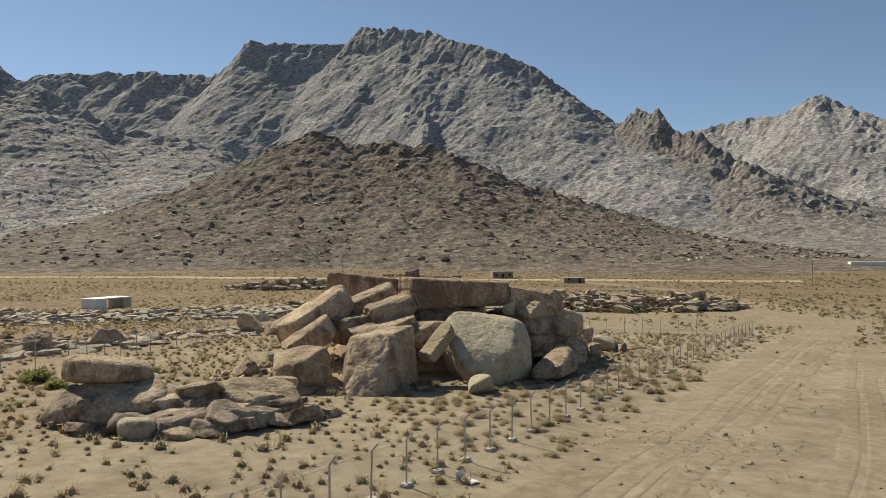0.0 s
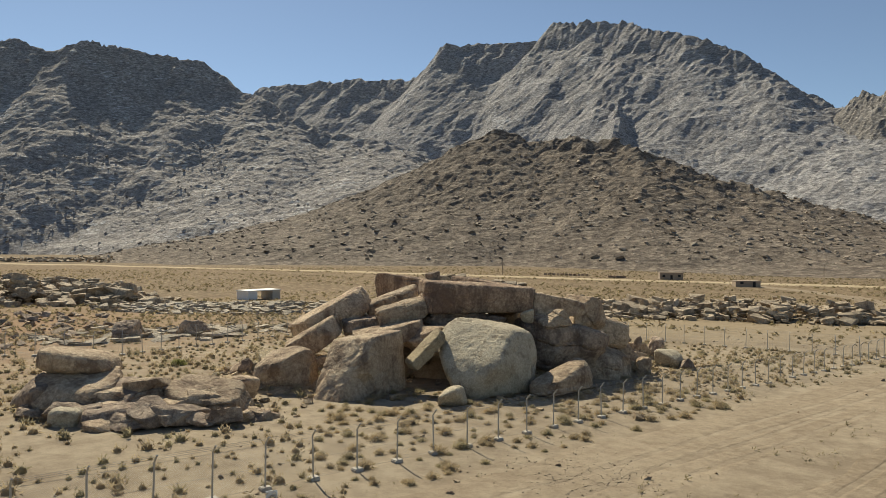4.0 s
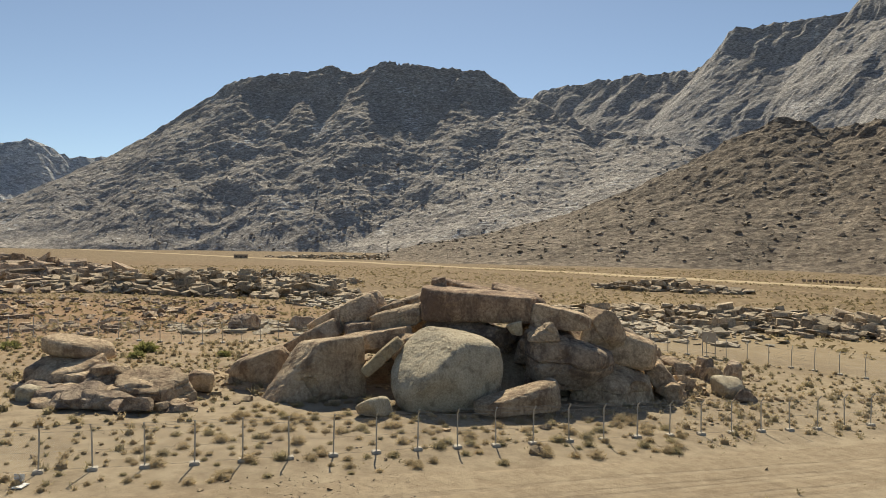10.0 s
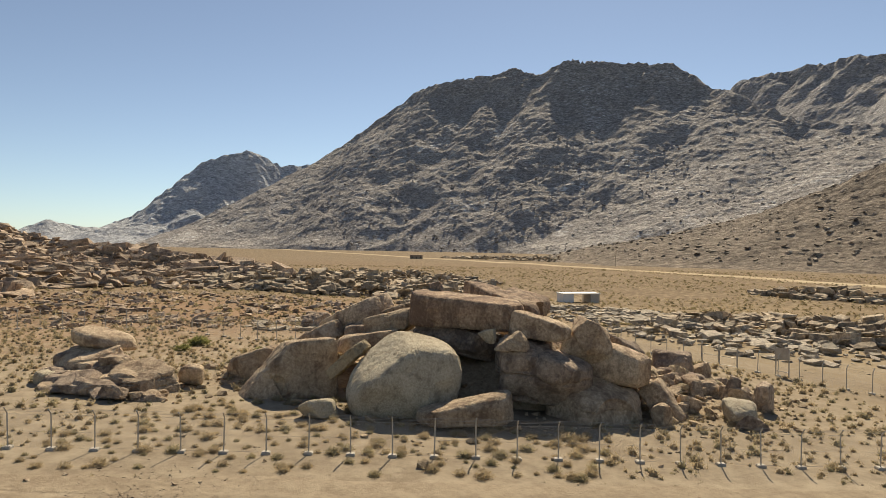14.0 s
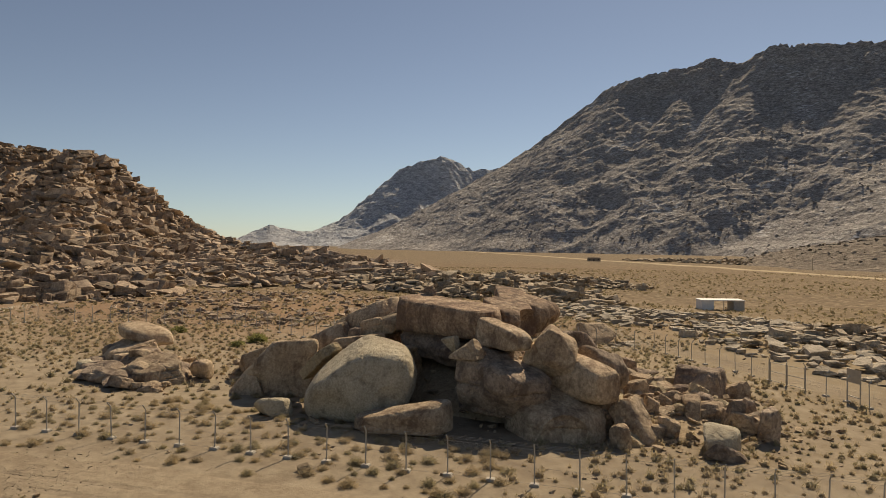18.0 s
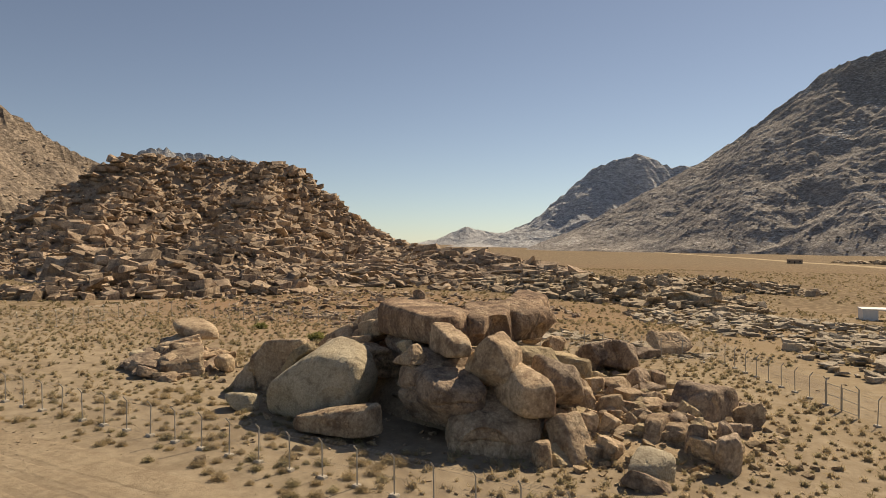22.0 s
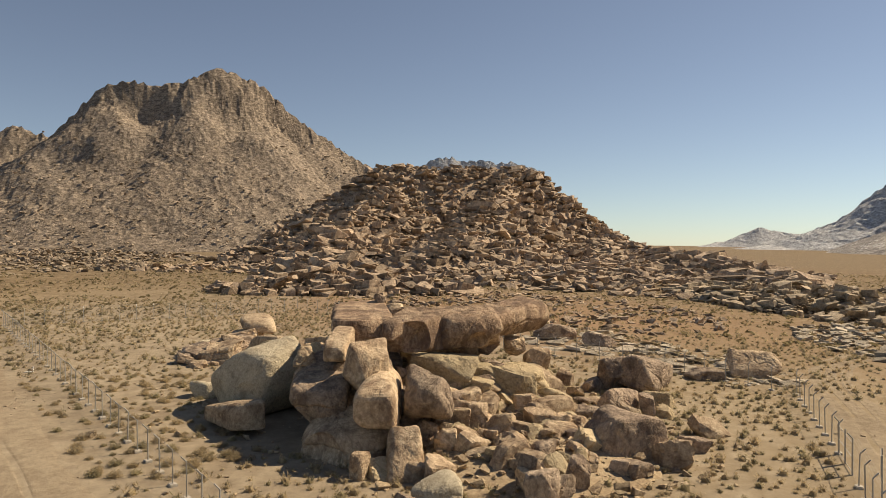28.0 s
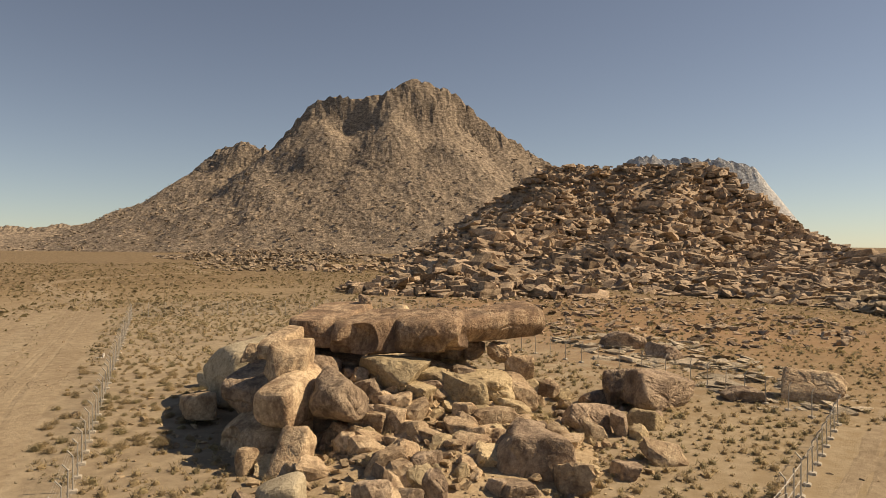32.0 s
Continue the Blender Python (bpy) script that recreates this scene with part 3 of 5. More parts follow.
def crag(name, label, at, planes, material, seed, crisp=12.0, rough=0.10, beds=None, dents=(), level=5, group=""):
    """One boulder bounded by broken faces: (compass turn from east, rise, distance from the middle), in degrees and metres.
    beds: (spacing, step, turn, rise) of its layers; dents: (x, y, z, radius, depth) of hollows."""
    d, f = SPHERES[level]
    total = 1e-80
    for az, el, reach in planes:
        n = np.array((math.cos(radians(az)) * math.cos(radians(el)), math.sin(radians(az)) * math.cos(radians(el)), math.sin(radians(el))))
        total = total + np.maximum(0, d @ n / reach) ** crisp
    v = d * (total ** (-1 / crisp))[:, None]
    q = v + seed * 5.3
    if beds:
        space, step, az, el = beds
        n = np.array((math.cos(radians(az)) * math.cos(radians(el)), math.sin(radians(az)) * math.cos(radians(el)), math.sin(radians(el))))
        h = v @ n / space + 0.35 * fbm(q / 3.0, 2) + 50
        k = np.floor(h).astype(int)
        inset = np.random.RandomState(seed).uniform(0, 1, 120)[k] * step
        groove = step * 0.8 * np.exp(-(np.minimum(h - k, k + 1 - h) / 0.07) ** 2) * np.clip(0.5 + 1.6 * perlin(q / 1.3), 0, 1)
        out = v - n * (v @ n)[:, None]
        v = v - out / np.maximum(np.linalg.norm(out, axis=1), 0.3)[:, None] * (inset + groove)[:, None]
    for x, y, z, r, deep in dents:
        gap = np.linalg.norm(v - np.array((x, y, z)), axis=1) / r
        v = v - d * (deep * np.clip(1 - gap ** 2, 0, 1) ** 0.7)[:, None]
    crack = np.clip(1 - 14 * np.abs(perlin(q / 2.6 + 4)), 0, 1) * np.clip(0.3 + 2 * perlin(q / 3.3 + 9), 0, 1)
    worn = 1.5 * fbm(q / 2.4, 3) + 0.75 * fbm(q / 0.75, 4, 0.6) - 1.6 * crack
    ob = new(name, mesh_from(name, v + d * (rough * worn)[:, None], f, material))
    ob.matrix_world = pose(*at)
    return tagged(ob, label, "rock", group)


PILE = "boulders of the great rock pile"
T, G, D, R, Y = ROCK_TAN, ROCK_GREY, ROCK_DARK, ROCK_RED, ROCK_YELLOW
crag("cap_rock", "huge flat-topped cap rock with dark rust-streaked front face", (4.5, 70.9, 7.4),
     [(299, -3, 2.75), (299, -35, 2.6), (300, 42, 2.75), (119, 10, 2.3), (209, 4, 5.4), (250, 5, 4.7), (29, 2, 5.3), (345, 0, 5.1), (20, 86, 1.4), (0, -90, 1.25), (60, 20, 4.4)], R, 3, 24, 0.10, (1.5, 0.14, 30, 86), (), 6, PILE)
crag("cap_rock", "rust-brown cap block hollowed by a weathered cave", (5.5, 76.0, 7.25),
     [(330, 8, 3.4), (30, 0, 2.9), (75, 10, 1.9), (210, 0, 2.6), (150, 0, 2.4), (270, 0, 1.9), (20, 80, 1.3), (0, -90, 1.5), (20, 45, 2.3), (30, -40, 2.3)], R, 21, 14, 0.10, None, [(2.8, 1.0, -0.3, 1.7, 1.8), (2.6, -0.9, -0.9, 0.9, 0.6)], 6, PILE)
crag("cap_rock", "rounded rust-brown cap block beside the hollow one", (2.6, 79.5, 7.2),
     [(42, 8, 2.1), (42, -35, 1.8), (130, 5, 3.2), (310, 5, 3.3), (350, 10, 2.9), (222, 0, 2.2), (40, 78, 1.4), (100, 30, 2.8), (0, -90, 1.5)], R, 5, 10, 0.11, None, [(-1.2, 2.3, -0.8, 1.5, 1.0), (1.6, 1.5, -1.2, 1.2, 0.8)], 6, PILE)
crag("cap_rock", "long overhanging cap rock with pointed end", (-4.6, 81.0, 7.3),
     [(70, 12, 1.7), (70, -42, 1.3), (160, 8, 6.2), (175, -35, 5.2), (140, 20, 5.4), (340, 0, 4.6), (250, 0, 1.9), (40, 80, 1.35), (0, -90, 1.3)], R, 8, 9, 0.12, (1.1, 0.12, 30, 84), (), 6, PILE)
crag("smooth_boulder", "great smooth grey dome-shaped boulder with pitted skin", (7.6, 62.3, 3.0),
     [(0, 80, 2.9), (265, 56, 2.25), (262, 35, 2.95), (262, -10, 4.3), (200, 20, 4.2), (200, -25, 3.5), (340, 22, 2.9), (10, 0, 4.0), (325, -20, 3.2), (70, -10, 4.5), (70, 28, 4.7), (80, -38, 4.0), (130, 15, 4.2), (0, -90, 2.7)], G, 12, 11, 0.075, None, [(3.6, 1.5, -0.9, 1.2, 0.35)], 6, PILE)
crag("grey_boulder", "broad grey pitted boulder with an overhanging side", (-1.2, 57.4, 3.0),
     [(255, 42, 2.0), (235, 20, 3.1), (345, 5, 1.75), (318, -8, 2.05), (300, 30, 2.3), (205, 83, 2.2), (190, 10, 3.0), (80, 0, 3.2), (130, 20, 3.3), (0, -90, 2.6)], T, 34, 13, 0.11, None, [(0.9, -1.9, -1.2, 0.9, 0.5)], 6, PILE)
crag("boulder", "low pointed wedge leaning on the broad grey boulder", (-1.9, 54.7, 1.5),
     [(265, 40, 0.85), (330, 20, 1.1), (210, 30, 1.5), (80, 20, 1.2), (150, 10, 1.5), (0, 80, 1.3), (0, -90, 1.2)], T, 135, 12, 0.09, None, (), 5, PILE)
crag("boulder", "low brown-grey boulder with a rounded back", (-7.2, 56.4, 2.6),
     [(225, 72, 1.15), (325, 12, 1.45), (265, 25, 2.0), (195, 5, 2.6), (90, 0, 2.3), (10, 5, 1.9), (45, 50, 2.2), (290, -20, 1.7), (0, -90, 2.0)], T, 15, 12, 0.10, (1.2, 0.08, 225, 70), (), 5, PILE)
crag("leaning_slab", "big pale slab leaning up on the pile", (-8.3, 66.0, 5.8),
     [(213, 62, 1.05), (33, -60, 1.5), (23, 30, 3.9), (203, -30, 4.1), (303, 0, 1.55), (123, 0, 2.4), (303, 40, 1.7), (350, 25, 3.3), (250, -15, 3.0)], T, 16, 9, 0.14, (0.75, 0.10, 213, 60), (), 5, PILE)
crag("leaning_slab", "pale wedge-shaped slab leaning on the pile", (-8.0, 62.2, 4.3),
     [(213, 60, 0.75), (33, -58, 1.2), (23, 30, 2.4), (203, -30, 2.6), (303, 0, 0.9), (123, 0, 1.5), (303, 45, 0.95), (350, 30, 1.7)], T, 17, 10, 0.10, None, (), 5, PILE)
crag("leaning_slab", "thick pale slab leaning behind the cap rock", (-3.4, 69.9, 6.9),
     [(215, 70, 0.85), (35, -62, 1.5), (20, 18, 2.7), (200, -25, 2.9), (300, 0, 1.3), (300, 40, 1.2), (120, 0, 2.0), (350, 30, 2.0)], T, 52, 7, 0.16, (0.7, 0.1, 215, 62), (), 5, PILE)
crag("leaning_slab", "brown slab lying against the cap rock's end", (-1.4, 66.6, 6.4),
     [(225, 76, 0.7), (45, -68, 1.2), (25, 12, 2.3), (205, -15, 2.5), (300, 0, 1.0), (300, 45, 1.0), (120, 0, 1.6)], T, 53, 9, 0.13, (0.5, 0.1, 225, 70), (), 5, PILE)
crag("white_slab", "pale broken slab wedged between two boulders", (3.2, 60.1, 4.1),
     [(222, 48, 0.45), (42, -48, 0.45), (42, 42, 1.9), (222, -42, 2.0), (312, 0, 0.8), (132, 0, 0.9), (340, 30, 1.3)], Y, 18, 12, 0.09, None, (), 5, PILE)
crag("base_slab", "long low slab lying on the sand", (13.6, 64.1, 1.5),
     [(333, 4, 1.1), (153, 0, 1.2), (63, 5, 3.6), (243, 5, 3.6), (255, 79, 0.72), (333, 45, 1.1), (0, -90, 0.9), (20, 10, 2.7), (285, 5, 2.6)], T, 19, 9, 0.08, (0.6, 0.06, 0, 88), (), 5, PILE)
crag("layered_block", "massive layered brown block with bedding cracks", (13.0, 71.0, 3.5),
     [(300, 8, 1.75), (305, -38, 1.75), (340, -15, 3.5), (30, 74, 1.85), (300, 50, 1.95), (190, 0, 3.5), (240, 0, 2.7), (20, 10, 3.9), (350, -40, 2.9), (110, 0, 3.0), (0, -90, 2.5)], D, 22, 11, 0.13, (2.0, 0.5, 330, 78), [(0.6, -1.8, 0.1, 1.2, 0.35)], 6, PILE)
crag("twisted_rock", "small pointed pale rock perched on the layered block", (12.1, 69.7, 5.75),
     [(300, 20, 0.75), (120, 20, 0.75), (30, 20, 1.15), (50, 48, 1.0), (210, -10, 1.5), (235, 55, 0.62), (0, -90, 0.6)], T, 23, 10, 0.13, (0.5, 0.12, 30, 60), (), 5, PILE)
crag("tilted_slab", "thick pale slab tilted on the pile", (12.0, 72.5, 6.75),
     [(288, 5, 0.8), (108, 0, 0.85), (18, -10, 2.5), (198, 10, 2.5), (20, 78, 0.8), (0, -90, 0.95), (320, 20, 1.9), (20, 45, 1.9)], T, 24, 8, 0.10, None, (), 5, PILE)
crag("angular_block", "tall angular block split by a slanting crack", (14.0, 75.6, 5.75),
     [(300, 12, 1.45), (345, 5, 1.75), (30, 30, 1.75), (60, 0, 1.8), (120, 0, 1.6), (210, 10, 1.7), (240, 50, 1.55), (60, 62, 1.55), (315, -40, 1.6), (0, -90, 2.0)], T, 25, 18, 0.08, (2.1, 0.22, 20, 40), (), 5, PILE)
crag("long_block", "long rounded tan block with a stained end", (15.1, 77.2, 3.9),
     [(17, -4, 2.9), (107, 5, 1.4), (287, 5, 1.35), (197, 0, 3.2), (17, 72, 1.65), (287, 48, 1.55), (107, 48, 1.6), (0, -90, 1.6), (287, -45, 1.75)], T, 26, 9, 0.07, None, (), 5, PILE)
crag("hollow_block", "undercut base block with a hollow in its flank", (15.6, 75.0, 1.1),
     [(320, 10, 3.0), (20, 15, 2.9), (270, 5, 3.0), (330, 62, 1.75), (20, 72, 1.75), (180, 0, 3.0), (90, 0, 3.4), (0, -90, 1.8)], T, 27, 8, 0.09, (1.3, 0.14, 0, 88), [(2.9, -0.6, -0.8, 1.8, 1.0)], 6, PILE)
crag("dark_boulder", "rough brown boulder with a rounded crust", (13.8, 80.2, 3.95),
     [(20, 0, 1.75), (70, 15, 1.6), (340, 20, 1.7), (110, 5, 1.7), (200, 0, 1.9), (290, 5, 1.5), (30, 60, 1.45), (150, 50, 1.5), (20, -45, 1.5), (0, -90, 1.5)], D, 28, 8, 0.15, None, (), 5, PILE)
crag("upright_slab", "slanting grey-brown slab set in the sand", (17.9, 80.2, 0.9),
     [(25, 40, 0.85), (205, -40, 0.9), (295, 5, 1.05), (115, 5, 1.2), (205, 50, 1.9), (25, -50, 1.9), (330, 30, 1.15), (70, 20, 1.3)], T, 29, 9, 0.12, None, (), 5, PILE)
crag("dark_block", "large dark block with a flat broken face", (9.6, 92.8, 0.9),
     [(38, 4, 1.5), (330, 10, 2.3), (128, 5, 2.6), (218, 0, 2.3), (300, 0, 2.4), (80, 85, 1.95), (300, 45, 2.1), (150, 45, 2.3), (0, -90, 2.0)], D, 32, 16, 0.10, None, (), 5, PILE)
# name, label, place, size, turn, material, crispness, broken faces, bedding, seed
for k, (name, label, at, size, turn, mat, crisp, cuts, layers, seed) in enumerate([
    ("low_boulder", "small rounded grey boulder in the sand", (6.5, 56.1, 1.35), (2.7, 2.1, 1.6), (2, 0, 101), G, 4, 4, 0, 20),
    ("pointed_stone", "small pointed upright stone", (19.5, 77.9, 0.5), (1.5, 1.2, 2.0), (-3, 2, 12), T, 4, 6, 0, 30),
    ("round_boulder", "rounded pale grey boulder in the sand", (22.0, 84.2, 0.35), (2.8, 2.5, 2.2), (0, 0, 146), G, 4, 5, 0, 31),
    ("grey_boulder", "dark grey-brown boulder with a ridged crust", (-12.8, 89.5, 1.6), (5.7, 3.4, 3.3), (1, -8, 37), D, 5, 6, 0, 33),
    ("grey_boulder", "big dark grey boulder sloping to the sand", (-13.3, 92.6, 1.6), (8.0, 4.2, 3.6), (6, 12, 168), D, 4.5, 5, 0, 35),
    ("boulder", "dark brown boulder on the rubble slope", (-2.4, 91.4, 1.0), (4.4, 2.2, 2.4), (0, 6, 155), D, 6, 6, 0, 36),
    ("boulder", "angular grey-brown block in the rubble", (8.3, 88.3, 0.7), (3.7, 2.0, 2.5), (4, 0, 155), T, 8, 6, 0, 37),
    ("boulder", "dark cube-like block in the rubble", (13.4, 83.4, 0.6), (2.8, 2.4, 2.9), (2, 4, 87), T, 8, 6, 0, 38),
    ("boulder", "narrow upright block in the rubble", (13.5, 80.0, 0.7), (2.6, 1.4, 2.4), (-4, 10, 24), T, 7, 5, 0, 39),
    ("boulder", "flat dark stone at the foot of the rubble", (12.7, 93.9, -0.1), (3.4, 2.0, 1.6), (0, 6, 172), D, 7, 6, 0, 40),
    ("boulder", "jagged broken stone lying on the sand", (5.1, 97.2, -0.15), (2.8, 1.9, 1.3), (-5, -8, 37), D, 8, 8, 0, 41),
    ("ledge", "yellowish layered ledge under the cap rocks", (0.6, 75.8, 3.4), (7.0, 5.4, 3.4), (0, 4, 142), Y, 7, 5, 7.0, 42),
    ("ledge", "pale yellowish ledge of broken slabs", (4.5, 78.8, 2.9), (6.5, 4.0, 2.6), (4, 10, 130), Y, 8, 6, 5.0, 43),
    ("ledge", "pale rounded ledge on the rubble slope", (-0.6, 83.0, 2.6), (4.6, 4.0, 2.7), (-6, 4, 46), Y, 6, 5, 4.0, 44),
    # Darker granite carries the cap's overhang shade in its colour.
    ("support_rock", "dark rock under the cap, overhang shade put into its colour", (3.6, 70.8, 4.9), (9.4, 5.6, 3.2), (0, 4, 30), D, 6, 4, 4.0, 45),
    ("support_rock", "brown rock shelf behind the smooth boulder", (1.9, 66.0, 3.9), (7.0, 5.0, 3.0), (0, 2, 24), T, 7, 5, 4.0, 46),
    ("support_rock", "flat pale slab between the boulders", (-1.8, 64.0, 4.6), (6.4, 4.6, 1.5), (4, -10, 14), T, 9, 5, 0, 47),
    ("support_rock", "brown block under the leaning slab", (-4.8, 66.8, 4.4), (5.2, 4.6, 3.0), (0, 0, 40), D, 7, 5, 0, 48),
    ("support_rock", "brown block at the back of the pile", (-4.0, 75.0, 4.4), (7.5, 6.5, 3.6), (0, 0, 60), T, 7, 5, 4.0, 49),
    ("support_rock", "brown block under the tilted slab", (10.2, 73.4, 4.2), (6.0, 5.4, 3.8), (0, 0, 30), D, 7, 5, 0, 50),
    # Dark granite again, with the shade under the long block in its colour.
    ("support_rock", "dark block beneath the long block, shade put into its colour", (11.0, 77.5, 2.4), (6.0, 5.0, 3.4), (0, 0, 60), D, 7, 5, 0, 51),
    ("top_stone", "small dark stone standing on the cap", (0.3, 70.4, 9.3), (1.5, 1.2, 1.2), (0, 0, 5), D, 5, 6, 0, 54),
    ("chock_stone", "small grey stone wedged under the cap", (9.6, 69.2, 6.0), (1.4, 0.8, 1.2), (20, -20, 40), G, 7, 6, 0, 55),
    ("upright_shard", "dark upright shard of rock", (20.6, 89.6, 0.7), (2.2, 1.5, 2.7), (8, -10, 134), D, 7, 7, 0, 56),
    ("boulder", "grey stone leaning by the dark shard", (18.6, 88.8, 0.4), (2.8, 2.2, 1.9), (0, 10, 60), T, 7, 6, 0, 57),
    ("boulder", "dark brown stone among the rubble", (14.8, 88.2, 0.7), (2.6, 2.2, 2.4), (0, 0, 20), D, 6, 6, 0, 58),
    ("split_boulder", "split dark boulder on pale bedrock", (-42.0, 78.2, 1.6), (6.2, 2.8, 2.9), (0, 1, 118), D, 6, 6, 0, 59),
    ("boulder", "square tan boulder on the bare bedrock", (-25.6, 103.4, 1.2), (5.6, 3.6, 2.8), (0, 6, 100), T, 7, 5, 0, 60),
    ("boulder", "flat brown boulder beside the fence", (-21.0, 98.2, 0.5), (4.0, 2.4, 1.6), (0, 0, 110), D, 6, 5, 0, 61),
    ("boulder", "round dark boulder on the bare bedrock", (-37.8, 85.0, 1.1), (4.2, 3.4, 2.9), (0, 0, 80), D, 5, 6, 0, 62),
    ("triangular_rock", "pale triangular upright rock by the hill", (-90.0, 19.0, 2.6), (6.2, 3.0, 6.2), (0, 12, 80), Y, 3.2, 7, 0, 63),
    ("boulder", "dark upright rock by the triangular one", (-88.0, 11.5, 2.4), (5.6, 3.6, 5.4), (0, -8, 80), D, 5, 6, 0, 64),
]):
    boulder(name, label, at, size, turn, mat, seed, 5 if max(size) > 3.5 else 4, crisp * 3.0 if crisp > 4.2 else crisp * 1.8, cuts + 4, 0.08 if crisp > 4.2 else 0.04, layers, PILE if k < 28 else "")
pick_turn = np.random.RandomState(17)
# middling blocks of the east slope: material, place, size, turn
for k, (mat, x, y, z, w, d, h, turn) in enumerate([
    (T, 10.5, 82.3, 2.1, 2.7, 1.9, 2.1, 108), (T, 11.7, 81.2, 1.9, 2.6, 1.9, 1.9, 110), (T, 14.9, 81.9, 1.3, 1.8, 1.3, 1.6, 110), (Y, 6.5, 81.0, 3.3, 3.5, 2.5, 1.5, 108),
    (Y, 3.4, 83.3, 3.0, 4.3, 3.1, 2.8, 105), (Y, 8.0, 81.7, 2.5, 2.3, 1.7, 1.1, 108), (T, 5.6, 85.0, 2.0, 2.1, 1.5, 1.7, 104), (T, 8.8, 86.9, 1.8, 2.4, 1.7, 1.6, 103),
    (Y, 4.1, 83.1, 2.6, 1.8, 1.3, 1.1, 105), (T, 7.9, 89.3, 1.3, 2.4, 1.8, 1.5, 100), (D, 4.8, 89.9, 1.3, 2.4, 1.7, 1.7, 98), (Y, -6.6, 94.0, 0.5, 3.0, 2.2, 1.6, 93),
    (D, -2.8, 93.5, 0.8, 1.3, 0.9, 2.1, 94), (T, 14.6, 86.3, 1.3, 1.6, 1.2, 1.5, 105), (Y, 16.3, 86.4, 0.8, 1.7, 1.2, 0.9, 105), (D, 18.5, 88.3, 1.0, 1.4, 1.0, 2.4, 104),
    (D, 17.0, 90.9, 0.8, 1.5, 1.1, 2.2, 100), (D, 18.5, 89.8, 0.3, 2.4, 1.8, 1.6, 102), (Y, 15.3, 89.7, 0.8, 1.2, 0.9, 1.3, 101), (T, 18.7, 81.5, 0.4, 1.2, 0.9, 1.2, 113),
    (T, 8.7, 79.9, 3.0, 1.8, 1.4, 1.2, 110), (Y, 5.9, 78.4, 4.5, 6.0, 4.4, 2.6, 110), (Y, 4.0, 80.6, 3.9, 3.3, 2.4, 1.6, 108), (T, 10.8, 88.1, 1.2, 1.3, 0.9, 0.9, 102),
    (T, 13.1, 84.4, 1.4, 1.1, 0.8, 1.0, 107), (T, 10.9, 90.9, 1.0, 0.9, 0.7, 1.2, 98), (T, 15.5, 84.4, 0.9, 1.9, 1.4, 0.9, 108), (D, 13.7, 92.9, 0.4, 1.3, 1.0, 1.1, 96),
    (T, -5.0, 81.6, 4.9, 2.0, 1.8, 1.8, 104), (T, -5.0, 83.6, 3.8, 2.6, 2.0, 2.2, 104), (D, -4.6, 79.2, 5.0, 2.0, 1.6, 1.9, 100), (D, -3.0, 77.6, 4.9, 2.4, 1.8, 1.4, 100),
    (Y, -5.4, 84.4, 2.2, 1.6, 1.4, 1.2, 100), (T, -6.0, 86.0, 2.2, 1.8, 1.5, 1.4, 100), (T, -3.0, 84.0, 2.2, 4.4, 3.4, 2.6, 40), (Y, 1.0, 86.2, 1.7, 3.0, 2.4, 1.8, 75)]):
    boulder("boulder", {"T": "angular tan block on the rubble slope", "D": "dark brown broken block on the rubble slope", "Y": "pale yellowish block on the rubble slope"}["TDY"[(T, D, Y).index(mat)]],
            (x, y, z), (w, d, h), (pick_turn.uniform(-9, 9), pick_turn.uniform(-9, 9), turn + pick_turn.uniform(-15, 15)), mat, 400 + k, 4, 26, 9, 0.08, 0, PILE)

# ---- layered outcrop with the balanced rock ----
OUT = "slabs of the layered outcrop"
LAYERED_END = (-7.7, 46.8)
boulder("balanced_rock", "long flat boulder balanced on layered slabs", (-17.2, 45.4, 4.4), (5.4, 4.4, 1.9), (-5, 5, 36), T, 71, 4, 4.0, 4, 0.05, 0, OUT)
crag("outcrop_block", "thick cracked block under the balanced rock", (-15.9, 44.1, 2.2),
     [(285, 8, 2.5), (285, -40, 2.3), (235, 0, 3.0), (335, 5, 2.8), (30, 0, 2.6), (180, 0, 2.6), (110, 0, 2.3), (300, 76, 1.45), (270, 45, 2.0), (0, -90, 1.8)], T, 72, 14, 0.12, (1.5, 0.3, 290, 82), (), 5, OUT)
crag("outcrop_block", "broad layered slabs of the outcrop's end", (LAYERED_END[0], LAYERED_END[1], 1.7),
     [(290, 6, 2.4), (290, -42, 2.0), (240, 0, 2.9), (345, 5, 2.9), (20, 20, 2.6), (180, 0, 3.0), (110, 0, 2.4), (320, 78, 1.15), (0, -90, 1.5)], T, 172, 14, 0.13, (0.62, 0.42, 300, 84), (), 6, OUT)
boulder("outcrop_block", "tall dark split face of the outcrop", (-18.3, 43.2, 2.1), (2.6, 4.0, 3.0), (0, -6, 70), D, 73, 4, 9, 5, 0.05, 0, OUT)
boulder("outcrop_block", "rounded pale stone at the outcrop's foot", (-13.4, 40.6, 1.7), (2.3, 1.9, 1.7), (0, 0, 15), G, 74, 4, 4, 4, 0.05, 0, OUT)
boulder("boulder", "single brown boulder beside the outcrop", (-8.0, 51.1, 2.0), (2.5, 1.9, 1.8), (0, 0, 33), T, 75, 4, 6, 5, 0.05, 0, OUT)
pick = np.random.RandomState(5)
